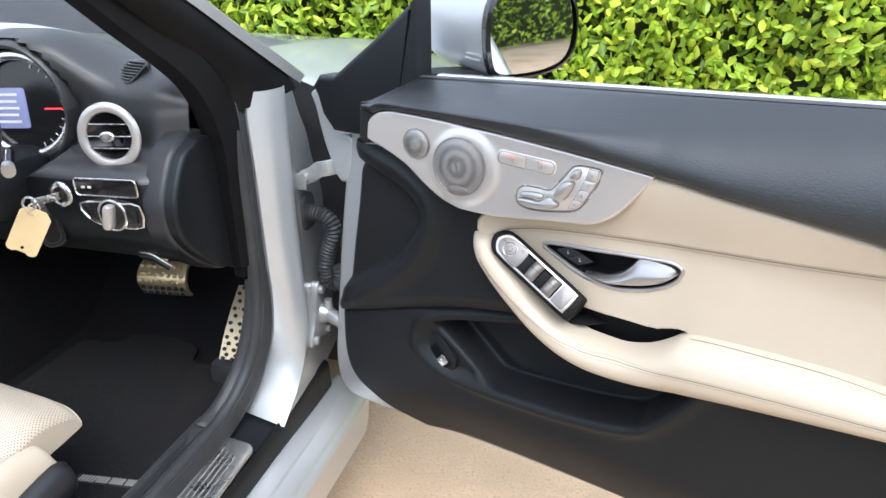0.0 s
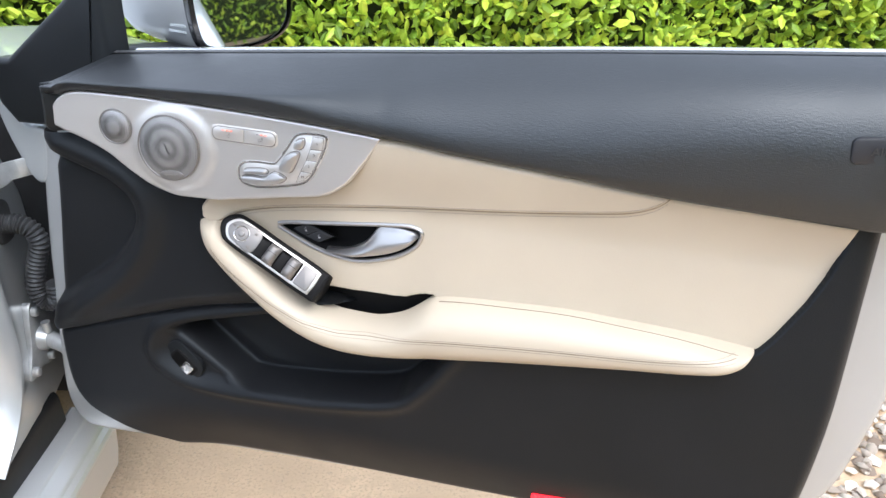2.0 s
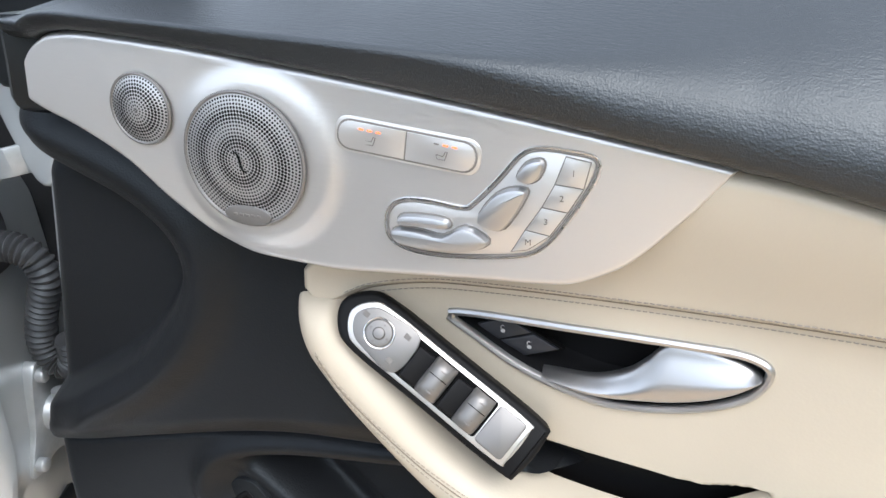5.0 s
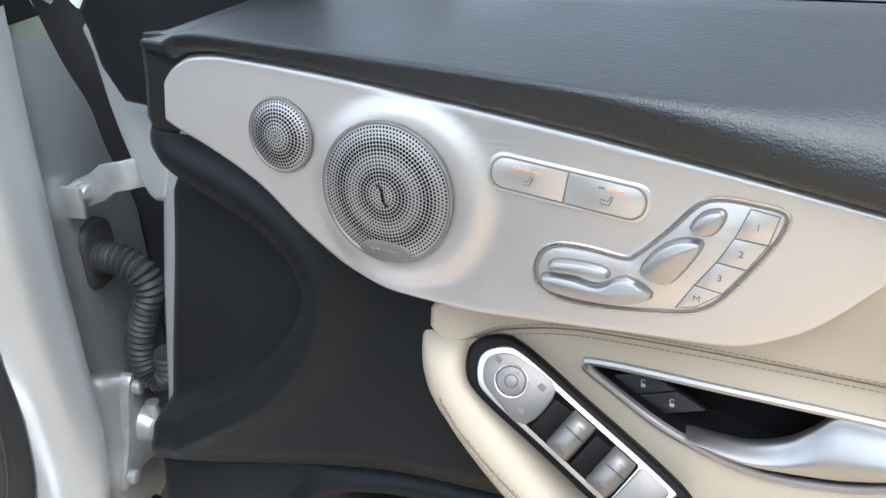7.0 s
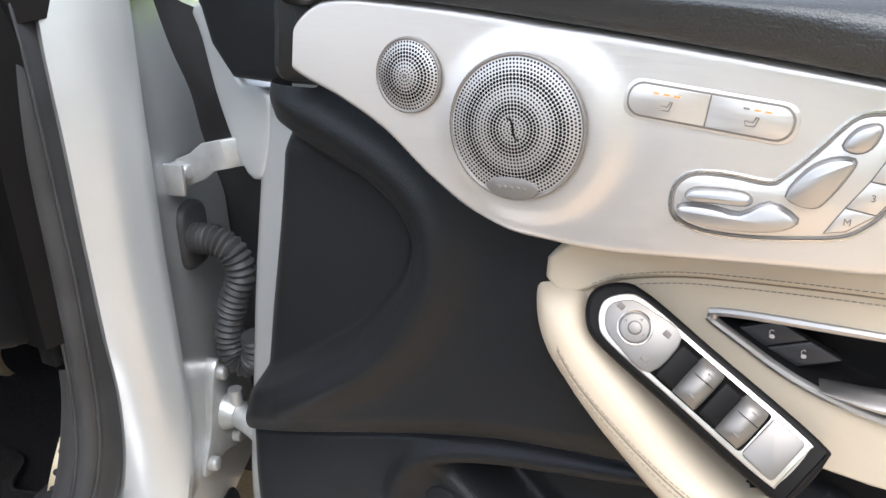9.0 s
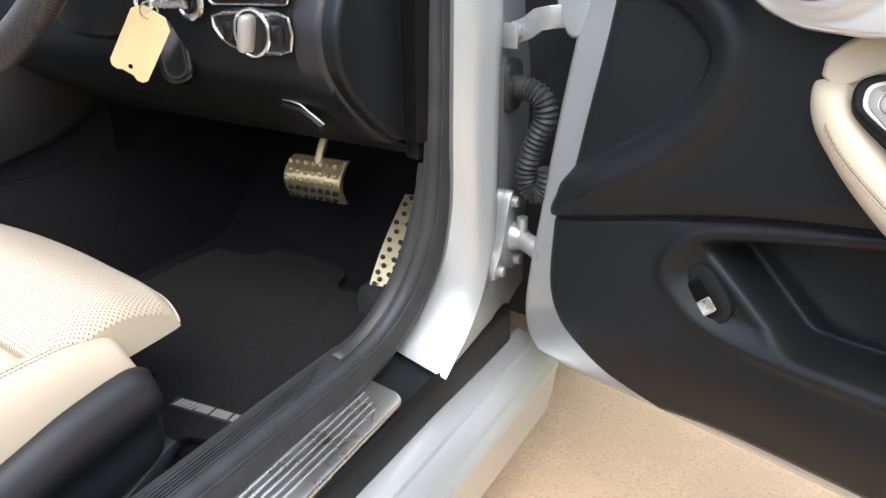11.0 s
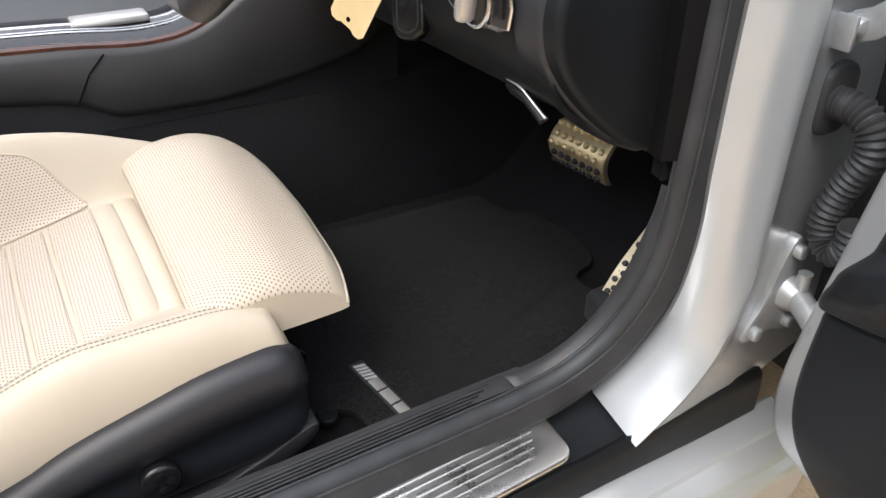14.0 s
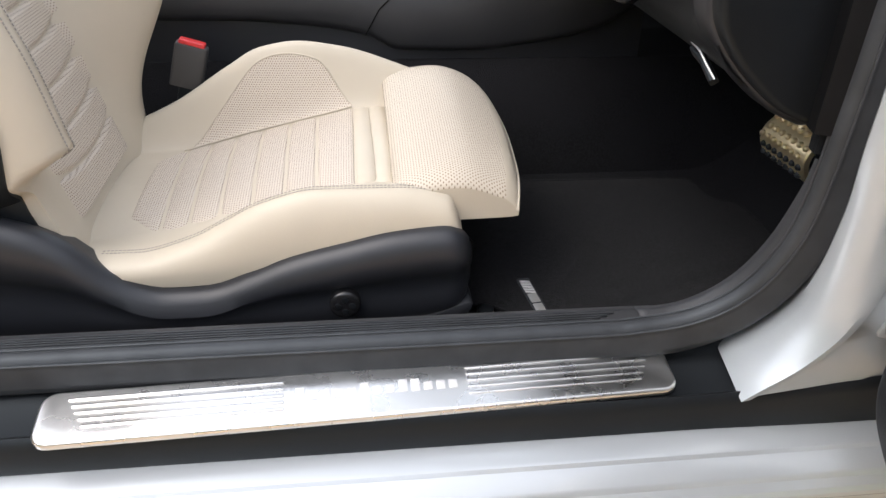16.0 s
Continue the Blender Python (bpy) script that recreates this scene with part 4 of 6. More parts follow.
def fascia_m(u, z, lift=0.0):
    """The frame of a round or flat piece on the fascia: its z points into the cabin."""
    return Matrix.Translation(D(u, z, fascia_w(u, z) + lift)) @ Matrix(((math.cos(FA), 0, -math.sin(FA) * 0, 0), (math.sin(FA), 0, -1, 0), (0, 1, 0, 0), (0, 0, 0, 1)))


def dome(r, h, n=40, rings=10):
    rows = []
    for k in range(rings + 1):
        t = k / rings
        rows.append([Vector((r * t * math.cos(a), r * t * math.sin(a), h * (1 - t * t))) for a in np.linspace(0, 2 * math.pi, n, endpoint=False)])
    return grid(rows, closed_v=True)


def torus(r, t, n=48, k=8, flat=1.0):
    rows = []
    for a in np.linspace(0, 2 * math.pi, n, endpoint=False):
        rows.append([Vector(((r + t * math.cos(b)) * math.cos(a), (r + t * math.cos(b)) * math.sin(a), t * math.sin(b) * flat)) for b in np.linspace(0, 2 * math.pi, k, endpoint=False)])
    return grid(rows, closed_u=True, closed_v=True)


for name, (cu, cz), r, lift in (("speaker", SPK, 0.0395, 0.0015), ("tweeter", TWT, 0.0208, 0.0012)):
    g = part(name, dome(r, 0.004), grille, door, "round perforated metal speaker grille")
    g.matrix_basis = fascia_m(cu, cz, lift)
    rim = part("rim", torus(r, 0.0012 if r > 0.03 else 0.0010), satin_dark, g, "satin metal rim")
part("centre_mark", tube([Vector(p) for p in ((-0.0030, 0.0052, 0.0046), (-0.0014, 0.0058, 0.0047), (0.0000, 0.0030, 0.0047), (0.0004, 0.0, 0.0047), (0.0010, -0.0030, 0.0047), (0.0026, -0.0056, 0.0046), (0.0040, -0.0050, 0.0045))], 0.0006, 5), dark_gap, bpy.data.objects["speaker"], "small dark curl mark")
tab = part("name_tab", prism([(x * 0.016, -0.033 + y * 0.0062) for x, y in ring(1, 20)], 0.0002, 0.0024, 0.0006), satin_dark, bpy.data.objects["speaker"], "small satin name tab with bars")
for k in range(5):
    part("lettering_bar", box(0.0025, 0.0016, 0.0005, 0.0002, (-0.008 + 0.004 * k, -0.033, 0.0025)), grey_mark, tab)


def flat_piece(name, outline, h0, h1, mat, parent, label="", bevel=0.001, wf=fascia_w):
    return part(name, prism(outline, h0, h1, bevel, 2, lambda x, y, h: D(x, y, wf(x, y) + h)), mat, parent, label)


def rotated(outline, c, deg):
    a = radians(deg)
    return [(c[0] + x * math.cos(a) - y * math.sin(a), c[1] + x * math.sin(a) + y * math.cos(a)) for x, y in outline]


# seat heating and ventilation keys
HC, HA = (0.5065, 0.9195), -4.0
heat = flat_piece("heater_switch", rotated(rrect(0.083, 0.0205, 0.008, 5), HC, HA), -0.002, 0.0012, satin, door, "satin switch panel with two seat heating keys", 0.001)
flat_piece("gap", rotated(rrect(0.0797, 0.0177, 0.0078, 5), HC, HA), 0.0005, 0.0015, grey_mark, heat, bevel=0.0002)
for s in (-1, 1):
    half = [(max(x * s, 0.0004) * s, y) for x, y in rrect(0.0775, 0.0155, 0.0070, 5)]
    half = [p for i, p in enumerate(half) if math.dist(p, half[i - 1]) > 1e-5]
    key = flat_piece("key", rotated(half, HC, HA), 0.0005, 0.0020, alu, heat, bevel=0.0003)
    c = (HC[0] + s * 0.0194 * math.cos(radians(HA)), HC[1] + s * 0.0194 * math.sin(radians(HA)))
    for k in range(3):
        flat_piece("indicator", rotated(rrect(0.0030, 0.0009, 0.0004, 2), (c[0] - 0.004 + 0.0050 * k + 0.002 * s, c[1] + 0.0046 - 0.0004 * k), HA), 0.0018, 0.0023, amber if (s < 0 or k) else grey_mark, heat, "lit amber indicator", 0.0001)
    icon = [(-0.0030, -0.0012), (-0.0024, -0.0036), (0.0020, -0.0036), (0.0034, 0.0008), (0.0022, 0.0010), (0.0010, -0.0018), (-0.0030, -0.0012)]
    part("symbol", tube([D(c[0] + 0.001 * s + x, c[1] + y, fascia_w(c[0], c[1]) + 0.0021) for x, y in icon], 0.00028, 4, up=(0, 1, 0)), grey_mark, heat, "engraved seat symbol")

# seat adjuster with memory keys
SEAT_RING = [tuple(p[:2]) for p in spline([(0.4965, 0.872, 0), (0.4985, 0.882, 0), (0.5065, 0.8875, 0), (0.522, 0.8885, 0), (0.540, 0.8875, 0), (0.5465, 0.892, 0), (0.558, 0.906, 0), (0.569, 0.9215, 0), (0.578, 0.926, 0), (0.592, 0.9262, 0), (0.6055, 0.9245, 0), (0.6068, 0.917, 0), (0.6025, 0.905, 0), (0.5955, 0.891, 0), (0.5870, 0.8765, 0), (0.577, 0.868, 0), (0.560, 0.8635, 0), (0.535, 0.8595, 0), (0.513, 0.8590, 0), (0.500, 0.8635, 0)], 4, True)]
adj = flat_piece("seat_adjuster", inset(SEAT_RING, 0.001), -0.002, 0.0006, alu, door, "seat-shaped metal adjuster with memory keys", 0.0004)
part("outline_groove", tube([D(x, y, fascia_w(x, y) + 0.0003) for x, y in SEAT_RING], 0.0007, 6, True, up=(0, 1, 0)), grey_mark, adj, "dark outline groove")
part("outline_bevel", tube([D(x, y, fascia_w(x, y) + 0.0002) for x, y in inset(SEAT_RING, -0.0014)], 0.0010, 6, True, up=(0, 1, 0)), chrome, adj, "bright outline bevel")
SEAT_KEYS = (("cushion_key", [(0.5000, 0.8685), (0.5040, 0.8715), (0.517, 0.8720), (0.530, 0.8710), (0.542, 0.8785), (0.5555, 0.8725), (0.5505, 0.8665), (0.538, 0.8632), (0.522, 0.8618), (0.5050, 0.8630)], 0.0062),
        ("front_key", [(0.5030, 0.8760), (0.5065, 0.8800), (0.519, 0.8815), (0.530, 0.8812), (0.5335, 0.8785), (0.531, 0.8755), (0.517, 0.8745), (0.506, 0.8738)], 0.0052),
        ("back_key", [(0.5490, 0.8830), (0.5550, 0.8965), (0.5640, 0.9035), (0.5735, 0.9045), (0.5730, 0.8985), (0.5670, 0.8860), (0.5610, 0.8795)], 0.0062),
        ("head_key", [(0.5680, 0.9105), (0.5720, 0.9185), (0.5790, 0.9215), (0.5815, 0.9185), (0.5790, 0.9110), (0.5735, 0.9080)], 0.0055))
for name, o, h in SEAT_KEYS:
    o = [tuple(p[:2]) for p in spline([(x, y, 0) for x, y in o], 3, True)]
    flat_piece("shadow_gap", inset(o, -0.0010), 0.0, 0.0009, grey_mark, adj, bevel=0.0002)
    flat_piece(name, o, 0.0, h, lever_metal, adj, "satin metal seat key", 0.0022)
ML = [(0.5915, 0.9245), (0.5875, 0.9090), (0.5820, 0.8955), (0.5745, 0.8815), (0.5680, 0.8675)]
MR = [(0.6045, 0.9230), (0.6025, 0.9085), (0.5960, 0.8945), (0.5880, 0.8800), (0.5770, 0.8700)]
for k in range(4):
    quad = [ML[k], ML[k + 1], MR[k + 1], MR[k]]
    flat_piece("shadow_gap", inset(quad, -0.0002), 0.0, 0.0009, grey_mark, adj, bevel=0.0001)
    flat_piece("memory_key", inset(quad, 0.0004), 0.0, 0.0015, alu, adj, "", 0.0003)
    cx, cy = (sum(p[i] for p in quad) / 4 for i in (0, 1))
    writing("digit", "123M"[k], 0.0048, grey_mark, adj, Matrix.Translation(D(cx, cy, fascia_w(cx, cy) + 0.0017)) @ fascia_m(cx, cy).to_3x3().to_4x4())

# window switch pod
PA = math.atan2(-0.082, 0.142)
PM = Matrix.Translation(D(0.5245, 0.7555, 0.116)) @ Matrix(((math.cos(PA), -math.sin(PA), 0, 0), (0, 0, -1, 0), (math.sin(PA), math.cos(PA), 0, 0), (0, 0, 0, 1))) @ pose(0, 0, 0, -32, 0, 0) @ pose(-0.082, 0.001, -0.003) @ Matrix.Diagonal((0.885, 0.87, 1, 1)) @ pose(0.082, 0, 0)


def pod(x0, x1, y0, y1, round_l, round_r):
    pts = [(x0, 0.0, 0), (x0 + round_l * 0.35, y1 * 0.75, 0), (x0 + round_l, y1, 0), (0, y1, 0), (x1 - round_r, y1, 0), (x1, y1 * 0.7, 0), (x1, y0 * 0.7, 0), (x1 - round_r, y0, 0), (0, y0, 0), (x0 + round_l, y0, 0), (x0 + round_l * 0.35, y0 * 0.75, 0)]
    return [tuple(p[:2]) for p in spline(pts, 5, True)]


podm = part("window_switch", prism(pod(-0.085, 0.093, -0.0245, 0.0245, 0.03, 0.012), -0.03, 0.0105, 0.004, 3), pillar_black, door, "black window switch pod with satin keys")
podm.matrix_basis = PM
part("bezel", prism(pod(-0.0745, 0.0800, -0.0192, 0.0192, 0.023, 0.008), 0.008, 0.0135, 0.0012, 2), satin, podm, "satin metal bezel")
part("mirror_pad", prism([tuple(p[:2]) for p in spline([(-0.070, 0, 0), (-0.063, 0.012, 0), (-0.05, 0.0162, 0), (-0.022, 0.0162, 0), (-0.022, -0.0162, 0), (-0.05, -0.0162, 0), (-0.063, -0.012, 0)], 4, True)], 0.010, 0.0150, 0.001, 2), satin_dark, podm, "satin mirror adjuster pad")
part("mirror_knob", disc(0.0104, 0.012, 0.0162, 0.0014, 32, cx=-0.048), satin_dark, podm, "round mirror joystick")
part("knob_ring", torus(0.0112, 0.0006), chrome, podm).matrix_basis = pose(-0.048, 0, 0.0151)
part("knob_pad", disc(0.0048, 0.015, 0.0172, 0.0012, 20, cx=-0.048), satin_dark, podm)
for dx, dy in ((0.0072, 0), (-0.0072, 0), (0, 0.0072), (0, -0.0072)):
    part("arrow", prism([(-0.048 + dx + 0.0013 * math.cos(a), dy + 0.0013 * math.sin(a)) for a in (math.atan2(dy, dx) + q for q in (0, 2.1, 4.2))], 0.0158, 0.0165, 0.0001, 1), grey_mark, podm)
part("well", prism(rrect(0.0775, 0.0322, 0.003, 3, 0.0125, 0), 0.010, 0.0139, 0.0006, 1), dark_gap, podm, "dark switch well")
for c in (0.0050, 0.0395):
    # the black rocker behind each key, then its arched satin cap
    part("rocker", box(0.0150, 0.0270, 0.0050, 0.0022, (c - 0.0165, -0.001, 0.0150), rot=pose(0, 0, 0, 0, 10, 0)), pillar_black, podm)
    rows = []
    for k in range(15):
        a = radians(-80 + 150 * k / 14)
        rows.append([Vector((c + 0.0098 * math.sin(a), y, 0.0140 + 0.0082 * math.cos(a) - 0.0040 * (abs(y) / 0.0152) ** 4)) for y in np.linspace(-0.0152, 0.0152, 11)])
    part("window_key", grid(rows), satin_dark, podm, "satin window lift key")
    part("key_line", box(0.0150, 0.0005, 0.0006, 0.0001, (c, 0.003, 0.0222)), dark_gap, podm)
    for dy in (-0.0055, -0.0095, 0.0085):
        part("symbol", box(0.0042, 0.0012, 0.0005, 0.0002, (c + 0.001, dy, 0.0217)), grey_mark, podm)
part("end_plate", prism(rrect(0.0240, 0.0325, 0.003, 4, 0.0640, 0), 0.010, 0.0148, 0.0010, 2), satin_dark, podm)
for cx, cy in ((-0.064, 0.005), (-0.030, 0.011), (-0.030, -0.011)):
    part("symbol", box(0.005, 0.004, 0.0005, 0.0002, (cx, cy, 0.0151)), grey_mark, podm)

# inside handle
rows = []
for d, w in ((0.0015, -0.010), (0.0008, 0.0015), (-0.0002, 0.0030), (-0.0022, 0.0034), (-0.0040, 0.0022), (-0.0048, -0.003)):
    rows.append([D(p[0], p[1], cream_w(p[0], p[1], False) + w) for p in inset(HANDLE, d)])
part("handle_bezel", grid(rows, closed_v=True), lever_metal, door, "satin chrome handle surround")
cup = [[D(p[0], p[1], cream_w(p[0], p[1], False) + w) for p in inset(HANDLE, d)] for d, w in ((0.001, -0.0008), (0.003, -0.013), (0.0055, -0.027), (0.008, -0.030))]
bm = grid(cup, closed_v=True)
bm.faces.new([v for v in bm.verts][-len(HANDLE):])
part("handle_cup", bm, pillar_black, door, "black handle recess")
lev_lo = curve((0.568, 0.7640), (0.590, 0.7614), (0.612, 0.7606), (0.6485, 0.7660), (0.680, 0.7762), (0.699, 0.7880), (0.7095, 0.7990))
lev_hi = curve((0.568, 0.7648), (0.590, 0.7680), (0.6125, 0.7715), (0.6340, 0.7815), (0.6465, 0.7945), (0.6530, 0.8040), (0.6590, 0.8085), (0.676, 0.8090), (0.697, 0.8065), (0.7095, 0.8020))


def lever_w(u, z):
    """A blade that swells from its tip and leans back along its upper edge."""
    t = min(max((z - lev_lo(u)) / max(lev_hi(u) - lev_lo(u), 1e-4), 0), 1)
    return 0.0945 - 0.003 * smooth01((0.625 - u) / 0.05) + 0.0022 * math.sin(math.pi * min(t * 1.3, 1.0) ** 0.8) - 0.010 * max(t - 0.35, 0)


part("handle_lever", patch(lev_lo, lev_hi, 0.568, 0.7095, lever_w, 0.003, 0.004, 80, 20), lever_metal, door, "satin chrome door lever")
LK = [(0.5315, 0.7855), (0.5545, 0.7965), (0.5915, 0.7820), (0.5690, 0.7705)]
top_mid, low_mid = ((LK[1][0] + LK[2][0]) / 2, (LK[1][1] + LK[2][1]) / 2), ((LK[0][0] + LK[3][0]) / 2, (LK[0][1] + LK[3][1]) / 2)
key_w = lambda u, z: 0.078
flat_piece("key_frame", inset(LK, -0.0012), 0.0, 0.0042, dark_gap, door, "", 0.0006, key_w)
for quad in ([LK[0], LK[1], top_mid, low_mid], [low_mid, top_mid, LK[2], LK[3]]):
    flat_piece("lock_key", inset(quad, 0.0005), 0.0, 0.006, plastic_navy, door, "black lock key with pale padlock symbol", 0.0012, key_w)
    cx, cy = (sum(p[i] for p in quad) / 4 for i in (0, 1))
    flat_piece("symbol", rrect(0.0030, 0.0026, 0.0010, 2, cx + 0.0004, cy - 0.0012), 0.0055, 0.0063, white_dim, door, "", 0.0001, key_w)
    shackle = [(cx - 0.0010, cy + 0.0002), (cx - 0.0012, cy + 0.0018), (cx - 0.0002, cy + 0.0030), (cx + 0.0010, cy + 0.0024)]
    part("symbol", tube([D(x, y, 0.0842) for x, y in shackle], 0.0003, 5, up=(0, 1, 0)), white_dim, door)

# boot switch in the map pocket's front
BS, BA = (0.3545, 0.5605), -44
bw = trim_w(0.350, 0.560)
flat_piece("boot_switch", rotated(rrect(0.066, 0.048, 0.018, 6), (0.3535, 0.5625), BA), -0.01, 0.0022, plastic_black, door, "black boot release switch with chrome flap", 0.002, lambda u, z: bw)
bs = bpy.data.objects["boot_switch"]
flat_piece("bezel", rotated(rrect(0.045, 0.027, 0.006, 5), BS, BA), -0.002, 0.0034, pillar_black, bs, "", 0.0012, lambda u, z: bw)
flat_piece("well", rotated(rrect(0.038, 0.0205, 0.003, 4), BS, BA), -0.002, 0.0038, dark_gap, bs, "", 0.0006, lambda u, z: bw)
flat_piece("flap", rotated(rrect(0.0170, 0.0185, 0.002, 3), (BS[0] + 0.0062, BS[1] - 0.0064), BA), 0.0, 0.0052, chrome, bs, "chrome flap", 0.0015, lambda u, z: bw)


def pad_w(u, z):
    """The pad's face towards its rear end."""
    return 0.1300 - 0.25 * max(u - 1.19, 0)


# red courtesy reflector and airbag badge
flat_piece("courtesy_lamp", rotated(rrect(0.075, 0.026, 0.004, 3), (0.912, 0.436), 5), -0.03, 0.004, red_lamp, door, "lit red courtesy lamp", 0.002, lambda u, z: 0.087)
flat_piece("airbag_badge", rotated(rrect(0.075, 0.027, 0.007, 4), (1.192, 0.962), 3), -0.03, 0.003, plastic_navy, door, "small black moulded airbag badge", 0.003, pad_w)

writing("badge_text", "AIRBAG", 0.0115, dash_vinyl, door, Matrix.Translation(D(1.192, 0.962, pad_w(1.192, 0.962) + 0.0036)) @ pose(0, 0, 0, 90, 0, 0) @ pose(0, 0, 0, 0, 0, 4), "moulded grey letters")

# sail panel, mirror and hinges on the door
sail = [(0.047, 0.954), (0.062, 0.974), (0.095, 0.976), (0.200, 1.056), (0.250, 1.098), (0.258, 1.108), (0.261, 1.05), (0.263, 0.985), (0.26, 0.93), (0.23, 0.890), (0.128, 0.884), (0.092, 0.884), (0.068, 0.910), (0.058, 0.938)]
part("sail_panel", prism(sail, 0.015, 0.062, 0.010, 3, lambda x, y, h: D(x, y, h)), plastic_black, door, "black triangular mirror sail")

# door mirror: its glass faces along the door
MM = Matrix.Translation(D(0.3645, 1.045, -0.12)) @ Matrix(((0.453, 0, 0.892, 0), (0.892, 0, -0.453, 0), (0, 1, 0, 0), (0, 0, 0, 1)))
MOUT = [tuple(p[:2]) for p in spline([(-0.084, 0.04, 0), (-0.082, -0.02, 0), (-0.066, -0.058, 0), (-0.02, -0.064, 0), (0.045, -0.055, 0), (0.083, -0.032, 0), (0.094, 0.005, 0), (0.088, 0.05, 0), (0.060, 0.078, 0), (0.0, 0.086, 0), (-0.06, 0.078, 0)], 4, True)]


def mirror_part(name, bm, material, label=""):
    part(name, bm, material, door, label).matrix_basis = MM


rows = [[Vector((x * k + dx, y * k + dy, z)) for x, y in MOUT] for k, dx, dy, z in ((0.93, 0, 0, 0.0), (1.0, 0, 0, -0.004), (1.0, 0, 0, -0.018), (0.97, 0, 0, -0.022))]
mirror_part("mirror_surround", grid(rows, closed_v=True), gloss_black, "black mirror surround")
rows = [[Vector((x * k + dx, y * k2 + dy, z)) for x, y in MOUT] for k, k2, dx, dy, z in ((0.98, 0.98, 0, 0, -0.016), (1.0, 1.0, -0.002, 0, -0.03), (0.985, 0.97, -0.008, 0.002, -0.08), (0.97, 0.93, -0.015, 0.004, -0.13), (0.92, 0.86, -0.023, 0.008, -0.175), (0.74, 0.66, -0.034, 0.01, -0.205), (0.1, 0.1, -0.04, 0.01, -0.218))]
mirror_part("mirror_shell", grid(rows, closed_v=True), paint, "silver mirror shell")
mirror_part("mirror_glass", prism(inset(MOUT, 0.008), -0.010, -0.006, 0.0006, 1), mirror_mat, "mirror glass")
for y in (-0.034, -0.026):
    mirror_part("shell_crease", sweep([(-0.0845, y, -0.02), (-0.085, y, -0.06), (-0.079, y + 0.002, -0.09)], [(-0.001, -0.0016), (0.001, -0.0016), (0.001, 0.0016), (-0.001, 0.0016)], (0, 1, 0)), paint_dull)
part("mirror_foot", prism([tuple(p[:2]) for p in spline([(0.20, -0.02, 0), (0.33, -0.02, 0), (0.345, -0.08, 0), (0.33, -0.13, 0), (0.25, -0.12, 0), (0.21, -0.07, 0)], 4, True)], 0.962, 0.990, 0.008, 3, lambda x, y, h: D(x, h, y)), plastic_black, door, "black mirror foot")
for ob in door.children_recursive:
    if ob.parent is not door:
        ob.matrix_basis = ob.parent.matrix_basis @ ob.matrix_basis
        ob.parent = door

# ---- hinges and loom between door and pillar ----
for z, low in ((0.770, False), (0.470, True)):
    hg = thing("door_hinge", "silver painted door hinge with bolts", "hinge", group="door hinges")
    if low:
        o = [tuple(p[:2]) for p in spline([(0.238, z - 0.030, 0), (0.250, z - 0.040, 0), (0.285, z - 0.036, 0), (0.310, z - 0.045, 0), (0.322, z - 0.030, 0), (0.318, z + 0.02, 0), (0.304, z + 0.075, 0), (0.292, z + 0.083, 0), (0.280, z + 0.065, 0), (0.262, z + 0.01, 0)], 4, True)]
        part("plate", prism(o, 0.818, 0.832, 0.003, 2, lambda x, y, h: Vector((h, x, y))), zinc, hg)
        part("boss", sweep([(0.828, 0.300, z + 0.012), (0.842, 0.298, z + 0.012), (0.850, 0.296, z + 0.012)], ring(0.024, 14), (0, 0, 1), scale=lambda t: 1 - 0.35 * t), zinc, hg)
        part("arm", tube([(0.845, 0.297, z + 0.012), (0.868, 0.290, z + 0.006), (0.884, 0.284, z + 0.0)], 0.0145, 14), zinc, hg)
        part("flange", box(0.016, 0.026, 0.050, 0.004, (0.890, 0.278, z - 0.012)), zinc, hg)
        part("pin", tube([(0.846, 0.298, z + 0.010), (0.846, 0.298, z + 0.045)], 0.008, 10, up=(1, 0, 0)), zinc, hg)
        bolts = [(0.294, z + 0.068), (0.252, z - 0.026), (0.308, z - 0.028)]
    else:
        part("plate", box(0.010, 0.034, 0.030, 0.003, (0.829, 0.284, z + 0.004)), zinc, hg)
        part("flange", box(0.022, 0.006, 0.032, 0.002, (0.832, 0.267, z + 0.004)), zinc, hg)
        part("strap", sweep([(0.830, 0.286, z + 0.006), (0.846, 0.288, z + 0.012), (0.862, 0.284, z + 0.024), (0.880, 0.284, z + 0.028), (0.890, 0.292, z + 0.029), (0.912, 0.292, z + 0.031)], rrect(0.006, 0.029, 0.002, 2), (0, 0, 1)), zinc, hg)
        bolts = [(0.281, z + 0.008)]
    for by, bz in bolts:
        part("bolt", disc(0.0085, 0.828, 0.8415, 0.003, 12, lambda x, y, h: Vector((h, by + x, bz + y))), zinc, hg)
loom = thing("wiring_loom", "black corrugated rubber wiring sleeve at the hinge", "cable sleeve")
lp = spline([(0.820, 0.290, 0.703), (0.836, 0.290, 0.704), (0.855, 0.290, 0.702), (0.872, 0.290, 0.690), (0.877, 0.290, 0.668), (0.868, 0.290, 0.643), (0.859, 0.290, 0.618), (0.853, 0.290, 0.590), (0.857, 0.290, 0.567), (0.871, 0.290, 0.558), (0.884, 0.290, 0.570), (0.886, 0.288, 0.596)], 18)
part("sleeve", sweep(lp, ring(0.0150, 16), (0, 1, 0), scale=lambda t: 1.0 + 0.11 * math.sin(t * 2 * math.pi * 38)), rubber, loom)
part("grommet", prism(rrect(0.050, 0.072, 0.018, 5, 0.297, 0.704), 0.812, 0.829, 0.006, 3, lambda x, y, h: Vector((h, x, y))), rubber, loom, "black rubber grommet")

